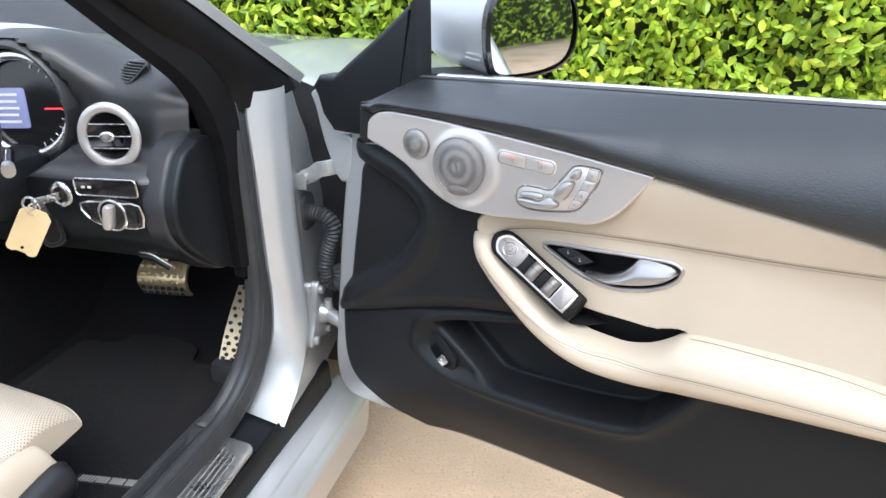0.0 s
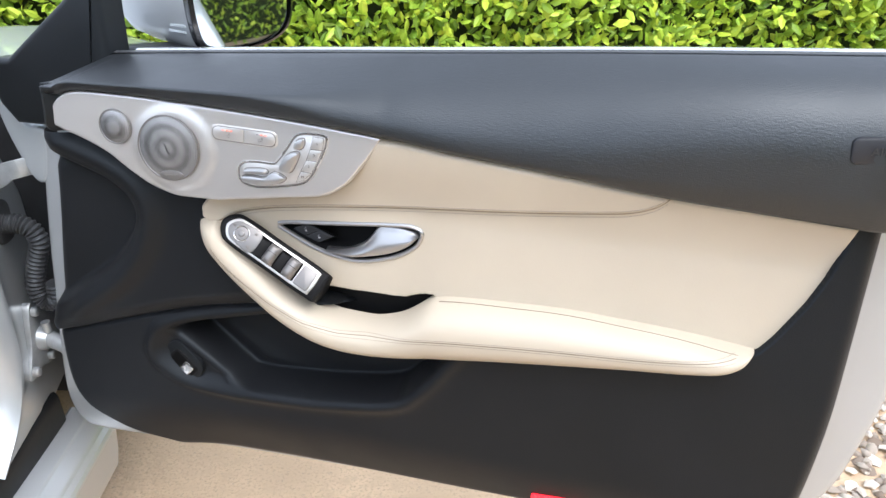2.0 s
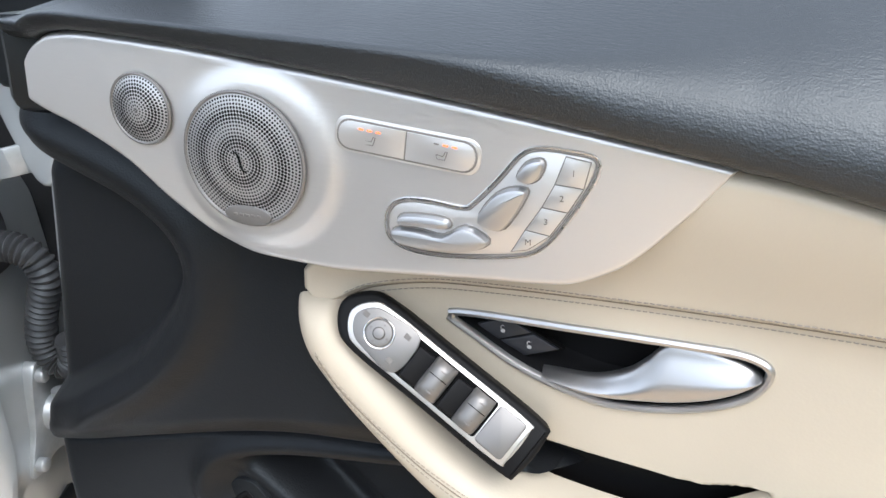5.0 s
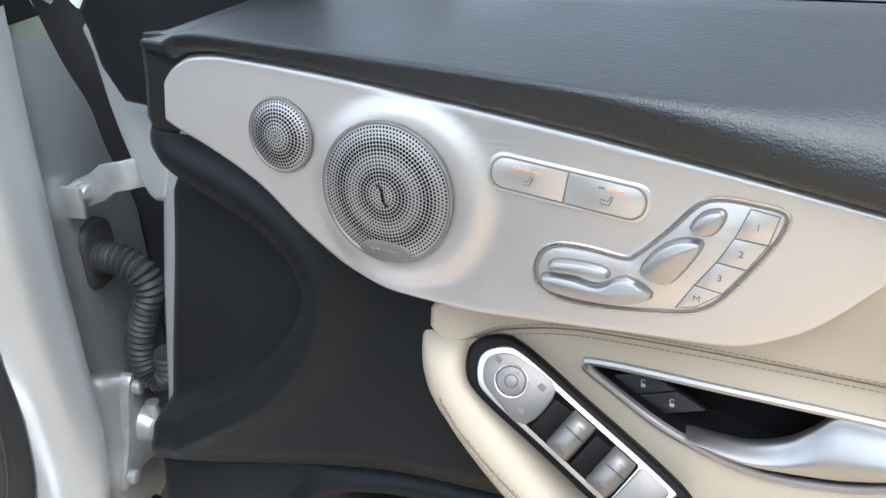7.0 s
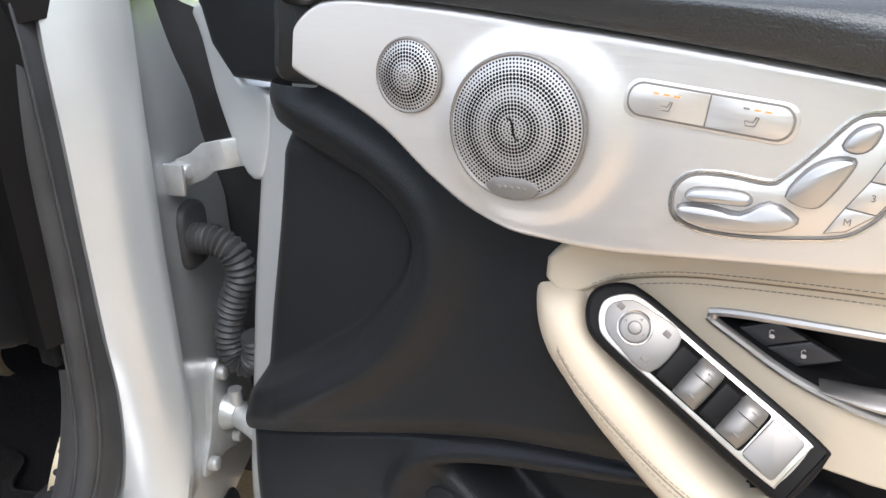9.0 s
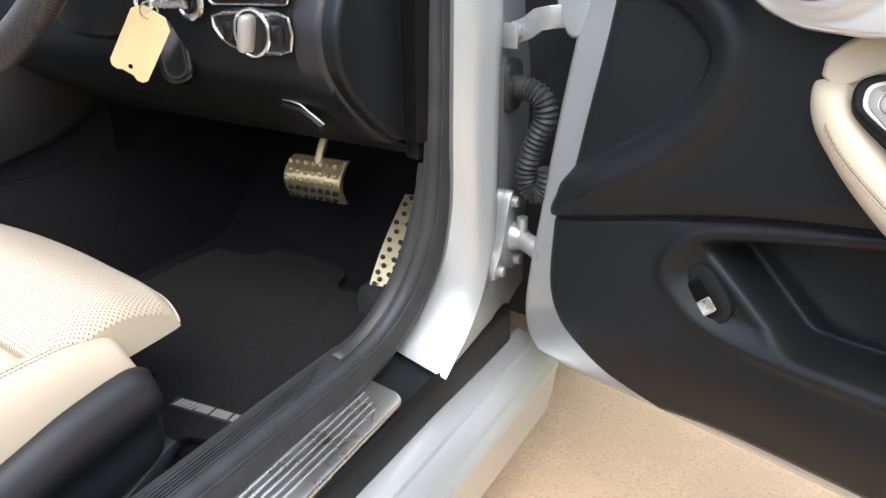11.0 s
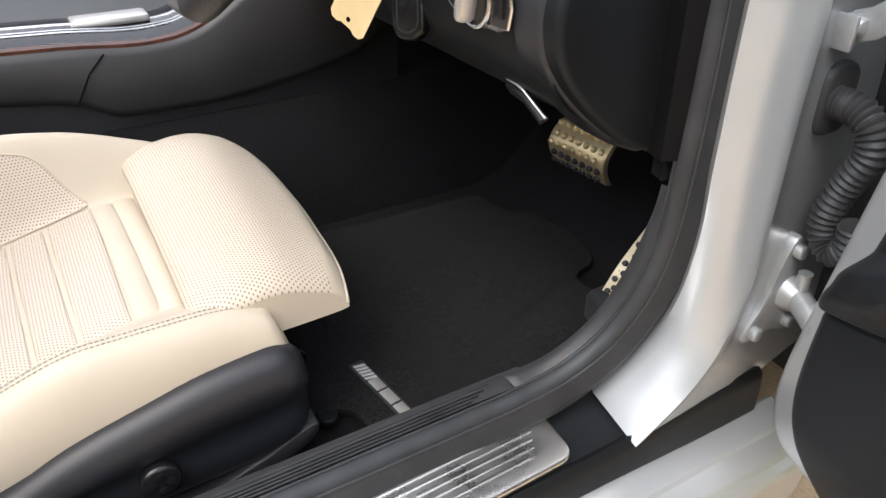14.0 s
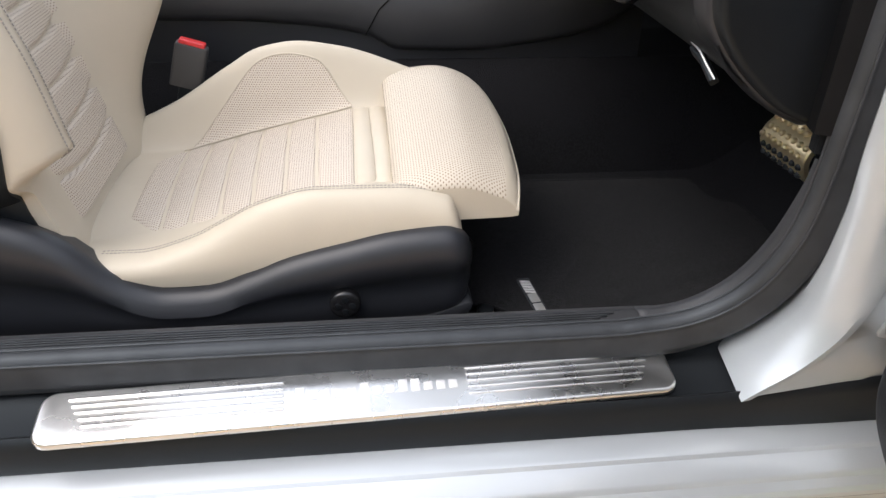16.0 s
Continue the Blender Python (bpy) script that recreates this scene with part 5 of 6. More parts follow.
# ---- driver's seat ----
seat = thing("driver_seat", "cream leather sports seat with perforated centre and black base", "car seat")
XL, XR, YB, YF = 0.208, 0.642, -0.70, -0.205
left_top = curve((-0.72, 0.470), (-0.63, 0.512), (-0.54, 0.570), (-0.49, 0.598), (-0.43, 0.608), (-0.36, 0.599), (-0.27, 0.570), (-0.20, 0.540))
right_top = curve((-0.72, 0.450), (-0.62, 0.450), (-0.55, 0.468), (-0.50, 0.494), (-0.46, 0.514), (-0.39, 0.531), (-0.29, 0.530), (-0.23, 0.520), (-0.205, 0.500))
right_low = curve((-0.72, 0.430), (-0.62, 0.430), (-0.54, 0.433), (-0.40, 0.447), (-0.29, 0.468), (-0.205, 0.474))
mid_z = curve((-0.72, 0.437), (-0.62, 0.446), (-0.50, 0.474), (-0.40, 0.498), (-0.33, 0.512), (-0.20, 0.515))
IL, IR = 0.292, 0.556


def cushion_z(x, y):
    m = mid_z(y) + 0.010 * (1 - ((x - 0.424) / 0.13) ** 2 if IL < x < IR else 0)
    if x <= IL:
        t = (IL - x) / (IL - XL)
        top = left_top(y)
        return m + (top - m) * smooth01(t / 0.62) if t < 0.62 else top - 0.09 * ((t - 0.62) / 0.38) ** 2.2
    if x >= IR:
        t = (x - IR) / (XR - IR)
        top = right_top(y)
        return m + (top - m) * smooth01(t / 0.60) if t < 0.60 else top - (top - right_low(y)) * (1 - math.sqrt(max(0, 1 - ((t - 0.60) / 0.40) ** 2.4)))
    return m


GROOVES = [-0.398, -0.441, -0.484, -0.527, -0.567, -0.605]


def centre_z(x, y):
    z = cushion_z(x, y)
    for g in GROOVES:
        gy = g + 0.03 * (x - 0.424)
        z -= 0.0045 * math.exp(-((y - gy) / 0.0026) ** 2) + 0.0016 * math.exp(-((y - gy) / 0.010) ** 2)
    return z


rows = []
xs = np.concatenate([np.linspace(XL, IL, 18), np.linspace(IL, IR, 8)[1:-1], np.linspace(IR, XR, 22)])
for x in xs:
    row = []
    for y in np.linspace(YB, YF, 60):
        f = smooth01((y - (YF - 0.022)) / 0.022)
        row.append(Vector((x, y - 0.006 * f, cushion_z(x, y) - 0.018 * f * f)))
    rows.append(row + [Vector((x, YF - 0.004, cushion_z(x, YF) - 0.05)), Vector((x, YF - 0.03, 0.40))])
rows.insert(0, [Vector((XL + 0.012, p.y, 0.40)) for p in rows[0]])
rows.append([Vector((XR - 0.012, p.y, min(p.z, 0.395))) for p in rows[-1]])
part("cushion", grid(rows), cream, seat, "cream leather bolstered cushion", sharp=65)


def centre_outline(y):
    """Left and right limits of the perforated centre."""
    k = smooth01((-0.60 - y) / 0.05)
    return IL - 0.004 + 0.05 * k, IR + 0.006 - 0.04 * k


rows = []
for y in np.linspace(-0.648, -0.344, 260):
    a, b = centre_outline(y)
    row = []
    for i in range(25):
        t = i / 24
        x = a + (b - a) * t
        e = min(t, 1 - t, (y + 0.648) / 0.32, (-0.344 - y) / 0.32) / 0.03
        row.append(Vector((x, y, centre_z(x, y) + 0.0045 * math.sqrt(max(0, 1 - (1 - min(e, 1)) ** 2)) - 0.001)))
    rows.append(row)
part("seat_centre", grid(rows), cream_fine, seat, "perforated fluted cream centre", sharp=70)
# perforated panel on the far bolster
bl_lo, bl_hi = curve((-0.62, 0.296), (-0.58, 0.289), (-0.36, 0.288), (-0.345, 0.286)), curve((-0.62, 0.2965), (-0.56, 0.269), (-0.47, 0.252), (-0.40, 0.256), (-0.345, 0.285))
rows = []
for y in np.linspace(-0.618, -0.347, 50):
    a, b = bl_lo(y), bl_hi(y)
    rows.append([Vector((a + (b - a) * t, y, cushion_z(a + (b - a) * t, y) + 0.002)) for t in np.linspace(0, 1, 9)])
part("bolster_inlay", grid(rows), cream_inlay, seat, "perforated bolster inlay")
part("inlay_welt", tube([r[-1] + Vector((0, 0, 0.0004)) for r in rows], 0.0013, 6), cream, seat)
part("inlay_welt", tube([r[0] + Vector((0, 0, 0.0004)) for r in rows], 0.0013, 6), cream, seat)
# pleats and pull-out thigh support
for y in (-0.331, -0.305):
    band = [(x, y + 0.004 * math.sin((x - 0.424) * 4), cushion_z(min(max(x, IL + 0.004), IR - 0.004), y) + 0.001 - 0.016 * smooth01((abs(x - 0.424) - 0.125) / 0.03)) for x in np.linspace(0.274, 0.580, 40)]
    part("pleat", sweep(band, [(-0.0135, -0.008), (-0.0125, 0.0005), (-0.009, 0.0032), (0.0, 0.0042), (0.009, 0.0032), (0.0125, 0.0005), (0.0135, -0.008)], (0, 0, 1)), cream, seat)
rows = []
ext_top = curve((0.226, 0.552), (0.25, 0.566), (0.30, 0.574), (0.424, 0.566), (0.55, 0.552), (0.60, 0.542), (0.614, 0.536))
for i in range(33):
    x = 0.226 + (0.614 - 0.226) * (0.5 - 0.5 * math.cos(math.pi * i / 32))
    e = min(x - 0.226, 0.614 - x)
    k = math.sqrt(max(0, 1 - (1 - min(e / 0.03, 1)) ** 2))
    yf = -0.118 - 0.022 * ((x - 0.43) / 0.2) ** 2
    yr, zt = -0.296, ext_top(x) - 0.012 * (1 - k)
    zr = zt - 0.016
    th = 0.042 + 0.020 * smooth01((0.60 - x) / 0.12)
    row = [Vector((x, yr + 0.012, zr - th)), Vector((x, yr, zr - 0.014)), Vector((x, yr + 0.004, zr - 0.003)), Vector((x, yr + 0.014, zr + 0.004)), Vector((x, -0.25, zt + 0.0)), Vector((x, -0.205, zt + 0.003)), Vector((x, -0.165, zt - 0.010)), Vector((x, yf - 0.014, zt - 0.40 * th)), Vector((x, yf - 0.003, zt - 0.66 * th)), Vector((x, yf - 0.001, zt - 0.82 * th)), Vector((x, yf - 0.008, zt - 0.95 * th)), Vector((x, yf - 0.10, zt - th))]
    rows.append([p for p in spline(row, 3)])
part("thigh_support", grid([r[:21] for r in rows]), cream_perf, seat, "pulled-out perforated thigh support", sharp=70)
bm = grid([r[20:] for r in rows])
for r in (rows[0], rows[-1]):
    bm.faces.new([bm.verts.new(p) for p in r])
part("thigh_front", bm, cream, seat, "plain cream leather front lip", sharp=70)
part("thigh_welt", tube([rows[i][26] for i in range(0, 33)], 0.0022, 6), cream, seat)
# seam on the near bolster
for off in (0.0, 0.006):
    bm = bmesh.new()
    n = 90
    for k in range(n):
        ya, yb = (-0.66 + 0.44 * (k + s) / n for s in (0, 0.65))
        xo = 0.606 + off
        tube([Vector((xo + 0.01 * smooth01((-0.5 - y) / 0.15) * 0, y, cushion_z(xo, y) + 0.0006)) for y in (ya, (ya + yb) / 2, yb)], 0.0006, 5, bm=bm)
    part("stitching", bm, stitch, seat, "grey bolster stitching")
# base valance
val_top = curve((-0.95, 0.525), (-0.80, 0.530), (-0.734, 0.513), (-0.69, 0.488), (-0.65, 0.445), (-0.62, 0.424), (-0.58, 0.413), (-0.535, 0.414), (-0.48, 0.432), (-0.431, 0.452), (-0.36, 0.470), (-0.295, 0.484), (-0.235, 0.489), (-0.212, 0.482), (-0.197, 0.462))
val_low = curve((-0.95, 0.36), (-0.60, 0.352), (-0.40, 0.352), (-0.28, 0.355), (-0.23, 0.362), (-0.205, 0.378), (-0.197, 0.395))
rows = []
for y in np.concatenate([np.linspace(-0.95, -0.24, 50), np.linspace(-0.235, -0.197, 8)]):
    a, b = val_low(y), val_top(y)
    e = 0.03 * (1 - math.sqrt(max(0, 1 - (1 - min((-0.197 - y) / 0.03, 1)) ** 2)))
    row = [Vector((0.60, y, b - 0.02)), Vector((0.632, y, b - 0.003)), Vector((0.640, y, b)), Vector((0.652 - e, y, b - 0.004)), Vector((0.660 - e, y, b - 0.014)), Vector((0.664 - e, y, b - 0.03))]
    mz = a + (b - a) * 0.52
    row += [Vector((0.662 - e, y, mz + 0.006)), Vector((0.655 - e, y, mz)), Vector((0.654 - e, y, a + (b - a) * 0.3)), Vector((0.655 - e, y, a + 0.012)), Vector((0.648 - e, y, a)), Vector((0.60, y, a))]
    rows.append(row)
part("valance", grid(rows, caps=True), plastic_navy, seat, "black plastic side valance", sharp=55)
part("runner", prism([tuple(p[:2]) for p in spline([(-0.95, 0.33, 0), (-0.40, 0.335, 0), (-0.28, 0.352, 0), (-0.205, 0.380, 0), (-0.20, 0.365, 0), (-0.23, 0.345, 0), (-0.30, 0.322, 0), (-0.95, 0.312, 0)], 4, True)], 0.60, 0.655, 0.004, 2, lambda x, y, h: Vector((h, x, y))), plastic_navy, seat, "dark blue-black seat runner cover")
kn = part("lumbar_knob", disc(0.0200, 0.0, 0.016, 0.005, 28, lambda x, y, h: Vector((0.652 + h, -0.362 + x, 0.393 + y))), gloss_black, seat, "round black four-way lumbar switch")
for dx, dy in ((0.009, 0), (-0.009, 0), (0, 0.009), (0, -0.009)):
    part("dimple", disc(0.0045, 0.0, 0.0006, 0.0002, 12, lambda x, y, h: Vector((0.6682 + h, -0.362 + dx + x, 0.393 + dy + y))), plastic_black, kn)
part("seat_pan", box(0.40, 0.62, 0.10, 0.02, (0.42, -0.52, 0.37)), plastic_black, seat)

# backrest
RE = radians(17)


def back_pt(x, h, f):
    """x across, h up along the backrest, f forwards of its plane."""
    return Vector((x, -0.712 - h * math.sin(RE) + f * math.cos(RE), 0.455 + h * math.cos(RE) + f * math.sin(RE)))


def back_f(x, h):
    s = abs(x - 0.424) / 0.225
    low = smooth01((h - 0.095) / 0.024) if x > 0.424 else 0.90 * smooth01((h + 0.03) / 0.26)
    reach = 0.078 + 0.012 * smooth01((h - 0.10) / 0.14) if x > 0.424 else 0.100 + 0.075 * smooth01((h - 0.04) / 0.20)
    wing = smooth01((s - 0.46) / 0.36) * reach * (0.15 + 0.85 * low)
    return 0.012 + wing * math.sqrt(max(0.0, 1 - (max(s - 0.80, 0) / 0.205) ** 2))


rows = []
for h in np.linspace(-0.03, 0.62, 110):
    hw = 0.225 * (1 - 0.18 * smooth01((h - 0.4) / 0.22)) * (0.87 + 0.13 * smooth01((h - 0.080) / 0.026))
    row = [back_pt(0.424 - hw, h, -0.10)]
    for i in range(41):
        x = 0.424 - hw + 2 * hw * (0.5 - 0.5 * math.cos(math.pi * i / 40))
        row.append(back_pt(x, h, back_f(x, h)))
    row.append(back_pt(0.424 + hw, h, -0.10))
    rows.append(row)
bm = grid(rows, closed_v=True)
part("backrest", bm, cream, seat, "cream leather backrest with deep bolsters", sharp=65)
rows = []
for h in np.linspace(0.005, 0.45, 170):
    row = []
    for i in range(21):
        x = 0.424 + (i / 20 - 0.5) * 0.235
        g = sum(0.006 * math.exp(-((h - q - 0.015 * ((x - 0.424) / 0.12) ** 2) / 0.004) ** 2) for q in (0.05, 0.10, 0.15, 0.20, 0.25, 0.30, 0.35, 0.40))
        e = min(i, 20 - i) / 1.5
        row.append(back_pt(x, h, back_f(x, h) + 0.005 * min(e, 1) - g))
    rows.append(row)
part("back_centre", grid(rows), cream_perf_back, seat, "perforated fluted backrest centre", sharp=70)
part("back_shell", grid([[back_pt(0.424 + sx * (0.87 + 0.13 * smooth01((h - 0.080) / 0.026)), h, -0.105 + (0.110 + 0.040 * smooth01((h - 0.06) / 0.13)) * k) for sx, k in ((-0.229, 0), (-0.1, -0.2), (0.1, -0.2), (0.229, 0), (0.234, 0.5), (0.233, 0.92), (0.229, 1.0), (0.20, 1.0))] for h in np.linspace(-0.06, 0.62, 40)]), plastic_black, seat, "black plastic seat back shell")

for off in (-0.010, 0.010):
    bm = bmesh.new()
    for k in range(80):
        pts = []
        for q in (k, k + 0.33, k + 0.66):
            h = 0.112 + 0.385 * q / 80
            x = 0.424 + 0.225 * (0.845 + off * 2)
            pts.append(back_pt(x, h, back_f(x, h) + 0.0006))
        tube(pts, 0.0009, 5, bm=bm)
    part("stitching", bm, stitch, seat, "grey bolster stitching")

# ---- cockpit ----
dash = thing("dashboard", "black dashboard with round vent and instrument dial", "dashboard")
# knee panel and facia: section in y and z, carried across the car
sect = [(0.20, 0.618), (0.16, 0.643), (0.10, 0.675), (0.047, 0.708), (0.014, 0.744), (0.004, 0.790), (0.006, 0.838), (0.018, 0.858), (0.050, 0.872), (0.078, 0.890), (0.088, 0.940), (0.105, 0.980), (0.20, 1.005), (0.34, 1.010), (0.46, 1.00)]
rows = []
for i in range(161):
    x = -0.80 + 1.535 * i / 160
    row = []
    for y, z in [(p[0], p[1]) for p in spline([(y, z, 0) for y, z in sect], 9)]:
        hood = 0.072 * math.exp(-((x - 0.437) / 0.130) ** 4) * smooth01((z - 0.93) / 0.05) * (1 - smooth01((y - 0.11) / 0.16))
        edge = smooth01((x - 0.685) / 0.05)
        rows_y = y + 0.02 * edge * smooth01((z - 0.7) / 0.1)
        zz = z + hood - 0.015 * edge * smooth01((z - 0.93) / 0.05)
        dial = math.hypot(x - 0.437, zz - 0.944)
        sunk = 0.075 * smooth01((0.108 - dial) / 0.010) * smooth01((0.16 - y) / 0.03)
        row.append(Vector((x, rows_y - 0.55 * hood * smooth01((0.14 - y) / 0.06) + sunk, zz)))
    rows.append(row)
part("knee_panel", grid([r[:58] for r in rows]), plastic_black, dash, "black knee panel")
part("facia", grid([r[57:] for r in rows]), dash_vinyl, dash, "soft black facia")
cap = [tuple(p[:2]) for p in spline([(0.010, 0.822, 0), (0.008, 0.775, 0), (0.030, 0.735, 0), (0.070, 0.695, 0), (0.110, 0.668, 0), (0.150, 0.668, 0), (0.150, 0.800, 0), (0.140, 0.885, 0), (0.100, 0.902, 0), (0.080, 0.899, 0), (0.045, 0.880, 0)], 4, True)]
part("end_cap", prism(cap, 0.715, 0.756, 0.008, 3, lambda x, y, h: Vector((h, x, y))), plastic_black, dash, "black dashboard end cap")
part("end_cap_lip", prism(inset(cap, -0.008), 0.70, 0.738, 0.010, 3, lambda x, y, h: Vector((h, x + 0.004, y))), plastic_navy, dash)
part("pillar_trim", grid([[Vector((x, y, z)) for x, y in ((0.735, 0.17), (0.745, 0.148), (0.752, 0.140), (0.770, 0.136), (0.776, 0.16))] for z in (0.634, 0.75, 0.85, 0.95)]), plastic_black, dash)
# round vent
VM = pose(0.628, 0.046, 0.911, 84, 0, 10)
vent = part("air_vent", torus(0.0450, 0.0080, 48, 10, 0.6), satin, dash, "round air vent with satin chrome ring")
vent.matrix_basis = VM
part("vent_bowl", dome(0.040, -0.02), gloss_black, vent)
for k in (-0.019, 0.0, 0.019):
    part("vane", box(2 * math.sqrt(0.039 ** 2 - k * k), 0.0024, 0.012, 0.0008, (0, k, -0.004)), gloss_black, vent)
    part("vane_trim", box(2 * math.sqrt(0.037 ** 2 - k * k), 0.0016, 0.0016, 0.0005, (0, k, 0.0026)), chrome, vent)
part("vent_tab", prism([(0.013 * x, 0.0085 * y) for x, y in ring(1, 20)], 0, 0.009, 0.003, 3), chrome, vent, "chrome vent tab")
# speaker slot on the top
top_v = part("demister_vent", prism(rrect(0.050, 0.058, 0.014, 5), -0.006, 0.004, 0.0015), gloss_black, dash, "small slatted demister vent")
top_v.matrix_basis = pose(0.622, 0.132, 0.992, 32, 0, -14)
for k in range(7):
    part("slat", box(0.043 - 0.002 * abs(k - 3), 0.0028, 0.003, 0.001, (0, -0.0195 + 0.0065 * k, 0.0050)), dash_vinyl, top_v)
# light switch, button bar and key barrel
LM = pose(0.647, 0.001, 0.799, 90, 0, 0)
ls = part("light_switch", prism([tuple(p[:2]) for p in spline([(-0.060, 0.014, 0), (-0.02, 0.026, 0), (0.02, 0.026, 0), (0.052, 0.018, 0), (0.052, -0.016, 0), (0.02, -0.024, 0), (-0.02, -0.024, 0), (-0.050, -0.008, 0)], 2, True)], 0, 0.004, 0.001), gloss_black, dash, "rotary light switch with chrome frame")
ls.matrix_basis = LM
FR = [tuple(p[:2]) for p in spline([(-0.060, 0.014, 0), (-0.02, 0.020, 0), (0.02, 0.020, 0), (0.052, 0.018, 0), (0.052, -0.016, 0), (0.02, -0.020, 0), (-0.02, -0.020, 0), (-0.050, -0.008, 0)], 2, True)]
part("frame", tube([Vector((x, y, 0.004)) for x, y in FR], 0.0018, 6, True), chrome, ls)
part("dial_ring", torus(0.0250, 0.0022, 40, 8), chrome, ls).matrix_basis = pose(0, 0, 0.006)
part("dial", disc(0.0235, 0.002, 0.007, 0.001, 32), gloss_black, ls)
part("dial_grip", box(0.015, 0.042, 0.020, 0.006, (0, 0, 0.014), rot=pose(0, 0, 0, 0, 0, -12)), satin, ls, "ribbed dial grip")
for cx in (-0.036, 0.037):
    part("key", box(0.016, 0.020, 0.004, 0.001, (cx, 0, 0.005)), gloss_black, ls)
bar = part("button_bar", prism(rrect(0.118, 0.030, 0.006, 3), 0, 0.004, 0.001), gloss_black, dash, "gloss black button bar with chrome frame")
bar.matrix_basis = pose(0.640, 0.004, 0.842, 90, 0, 0) @ pose(0, 0, 0, 0, 0, 2)
part("frame", tube([Vector((x, y, 0.004)) for x, y in rrect(0.116, 0.028, 0.006, 3)], 0.0014, 6, True), chrome, bar)
for cx in (-0.042, -0.030):
    part("symbol", box(0.007, 0.004, 0.0006, 0.0002, (cx, 0, 0.0042)), white_mark, bar)
barrel = part("ignition", torus(0.0165, 0.0045, 32, 8), chrome, dash, "chrome ignition ring")
barrel.matrix_basis = pose(0.558, -0.006, 0.827, 90, 0, 0)
part("barrel", disc(0.0125, -0.002, 0.004, 0.001, 24), gloss_black, barrel)
hood_rel = part("bonnet_release", sweep([(0.640, 0.046, 0.706), (0.668, 0.044, 0.704), (0.690, 0.050, 0.686)], rrect(0.010, 0.016, 0.003, 3), (0, -0.6, 0.8)), plastic_black, dash, "black bonnet release lever with pale edge")
part("edge", sweep([(0.644, 0.037, 0.717), (0.662, 0.036, 0.7165), (0.672, 0.037, 0.7135), (0.684, 0.041, 0.703), (0.696, 0.047, 0.691)], rrect(0.0024, 0.0016, 0.0006, 2), (0, -0.6, 0.8)), satin, hood_rel)
lever = part("column_lever", prism([tuple(p) for p in rrect(0.040, 0.076, 0.017, 6)], -0.008, 0.006, 0.004, 3), gloss_black, dash, "gloss black steering column lever")
lever.matrix_basis = pose(0.510, 0.002, 0.766, 76, 0, 30) @ pose(0, 0, 0, 0, 0, 8)
part("outline", tube([Vector((x, y, 0.006)) for x, y in rrect(0.026, 0.060, 0.0125, 6)], 0.0011, 6, True), dash_vinyl, lever)
# instrument dial
CM = pose(0.449, 0.068, 0.945, 84, 0, 12)
clus = part("instrument_dial", disc(0.082, -0.03, -0.006, 0.001, 48), gloss_black, dash, "round instrument dial with lit display")
clus.matrix_basis = CM
part("dial_ring", torus(0.081, 0.0085, 56, 10), chrome, clus)
part("display", prism(rrect(0.068, 0.066, 0.005, 3, -0.030, -0.004), -0.0055, -0.004, 0.0004), screen, clus, "lit trip display with text bars")
for k in range(5):
    part("text_bar", box(0.042 - 0.006 * (k % 2), 0.0045, 0.0006, 0.0002, (-0.030, 0.018 - 0.011 * k, -0.0036)), white_mark, clus)
part("needle", box(0.030, 0.0022, 0.0015, 0.0005, (0.050, -0.005, -0.003)), needle, clus, "red needle")
for k in range(12):
    a = radians(-70 + 140 * k / 11)
    part("tick", box(0.008, 0.0014, 0.0006, 0.0002, (0.068 * math.cos(a), 0.068 * math.sin(a), -0.004), rot=pose(0, 0, 0, 0, 0, math.degrees(a))), white_mark, clus)
rows = []
for k in range(49):
    a = radians(360 * k / 48)
    rows.append([Vector((0.437 + r * math.cos(a), y, 0.944 + r * math.sin(a))) for r, y in ((0.0925, 0.12), (0.092, 0.074), (0.094, 0.067), (0.099, 0.066), (0.104, 0.073), (0.112, 0.12))])
part("dial_hood", grid(rows), dash_vinyl, dash, "black hood round the dial", sharp=60)
stalk = part("column_stalk", tube([(0.47, 0.00, 0.888), (0.53, -0.06, 0.893), (0.555, -0.085, 0.895)], 0.008, 10), gloss_black, dash, "black column stalk with satin tip")
part("tip", tube([(0.545, -0.076, 0.8945), (0.572, -0.100, 0.897)], 0.0095, 12), satin, stalk)
part("column_cowl", box(0.12, 0.24, 0.10, 0.03, (0.42, 0.06, 0.83)), plastic_black, dash)

# steering wheel
WM = pose(0.420, -0.150, 0.942, 68, 0, 0)
wheel = thing("steering_wheel", "black leather flat-bottomed steering wheel with satin spoke", "steering wheel", WM)
rim = []
for k in range(72):
    a = 2 * math.pi * k / 72
    r = 0.182
    y = r * math.sin(a)
    rim.append(Vector((r * math.cos(a), max(y, -0.166) if y > -0.166 else -0.166 - 0.25 * (-0.166 - y), 0)))
part("rim", tube(rim, 0.0165, 14, True, up=(0, 0, 1)), Mat("smooth_black_wheel_leather", (0.024, 0.024, 0.026), 0.38).grain(500, 0.15, 0.0005, "cell"), wheel)
part("lower_rim", tube([rim[k] for k in range(47, 59)], 0.0172, 14), Mat("grey_satin_rim", (0.20, 0.20, 0.205), 0.38, 0.5), wheel, "satin grey lower rim")
grip = [rim[k] for k in range(58, 71)]
part("grip", tube(grip, 0.0175, 14), perforated("perforated_black_leather", (0.028, 0.028, 0.030), 0.004, 0.22, (0.004, 0.004, 0.004), 0.45), wheel, "perforated grip section")
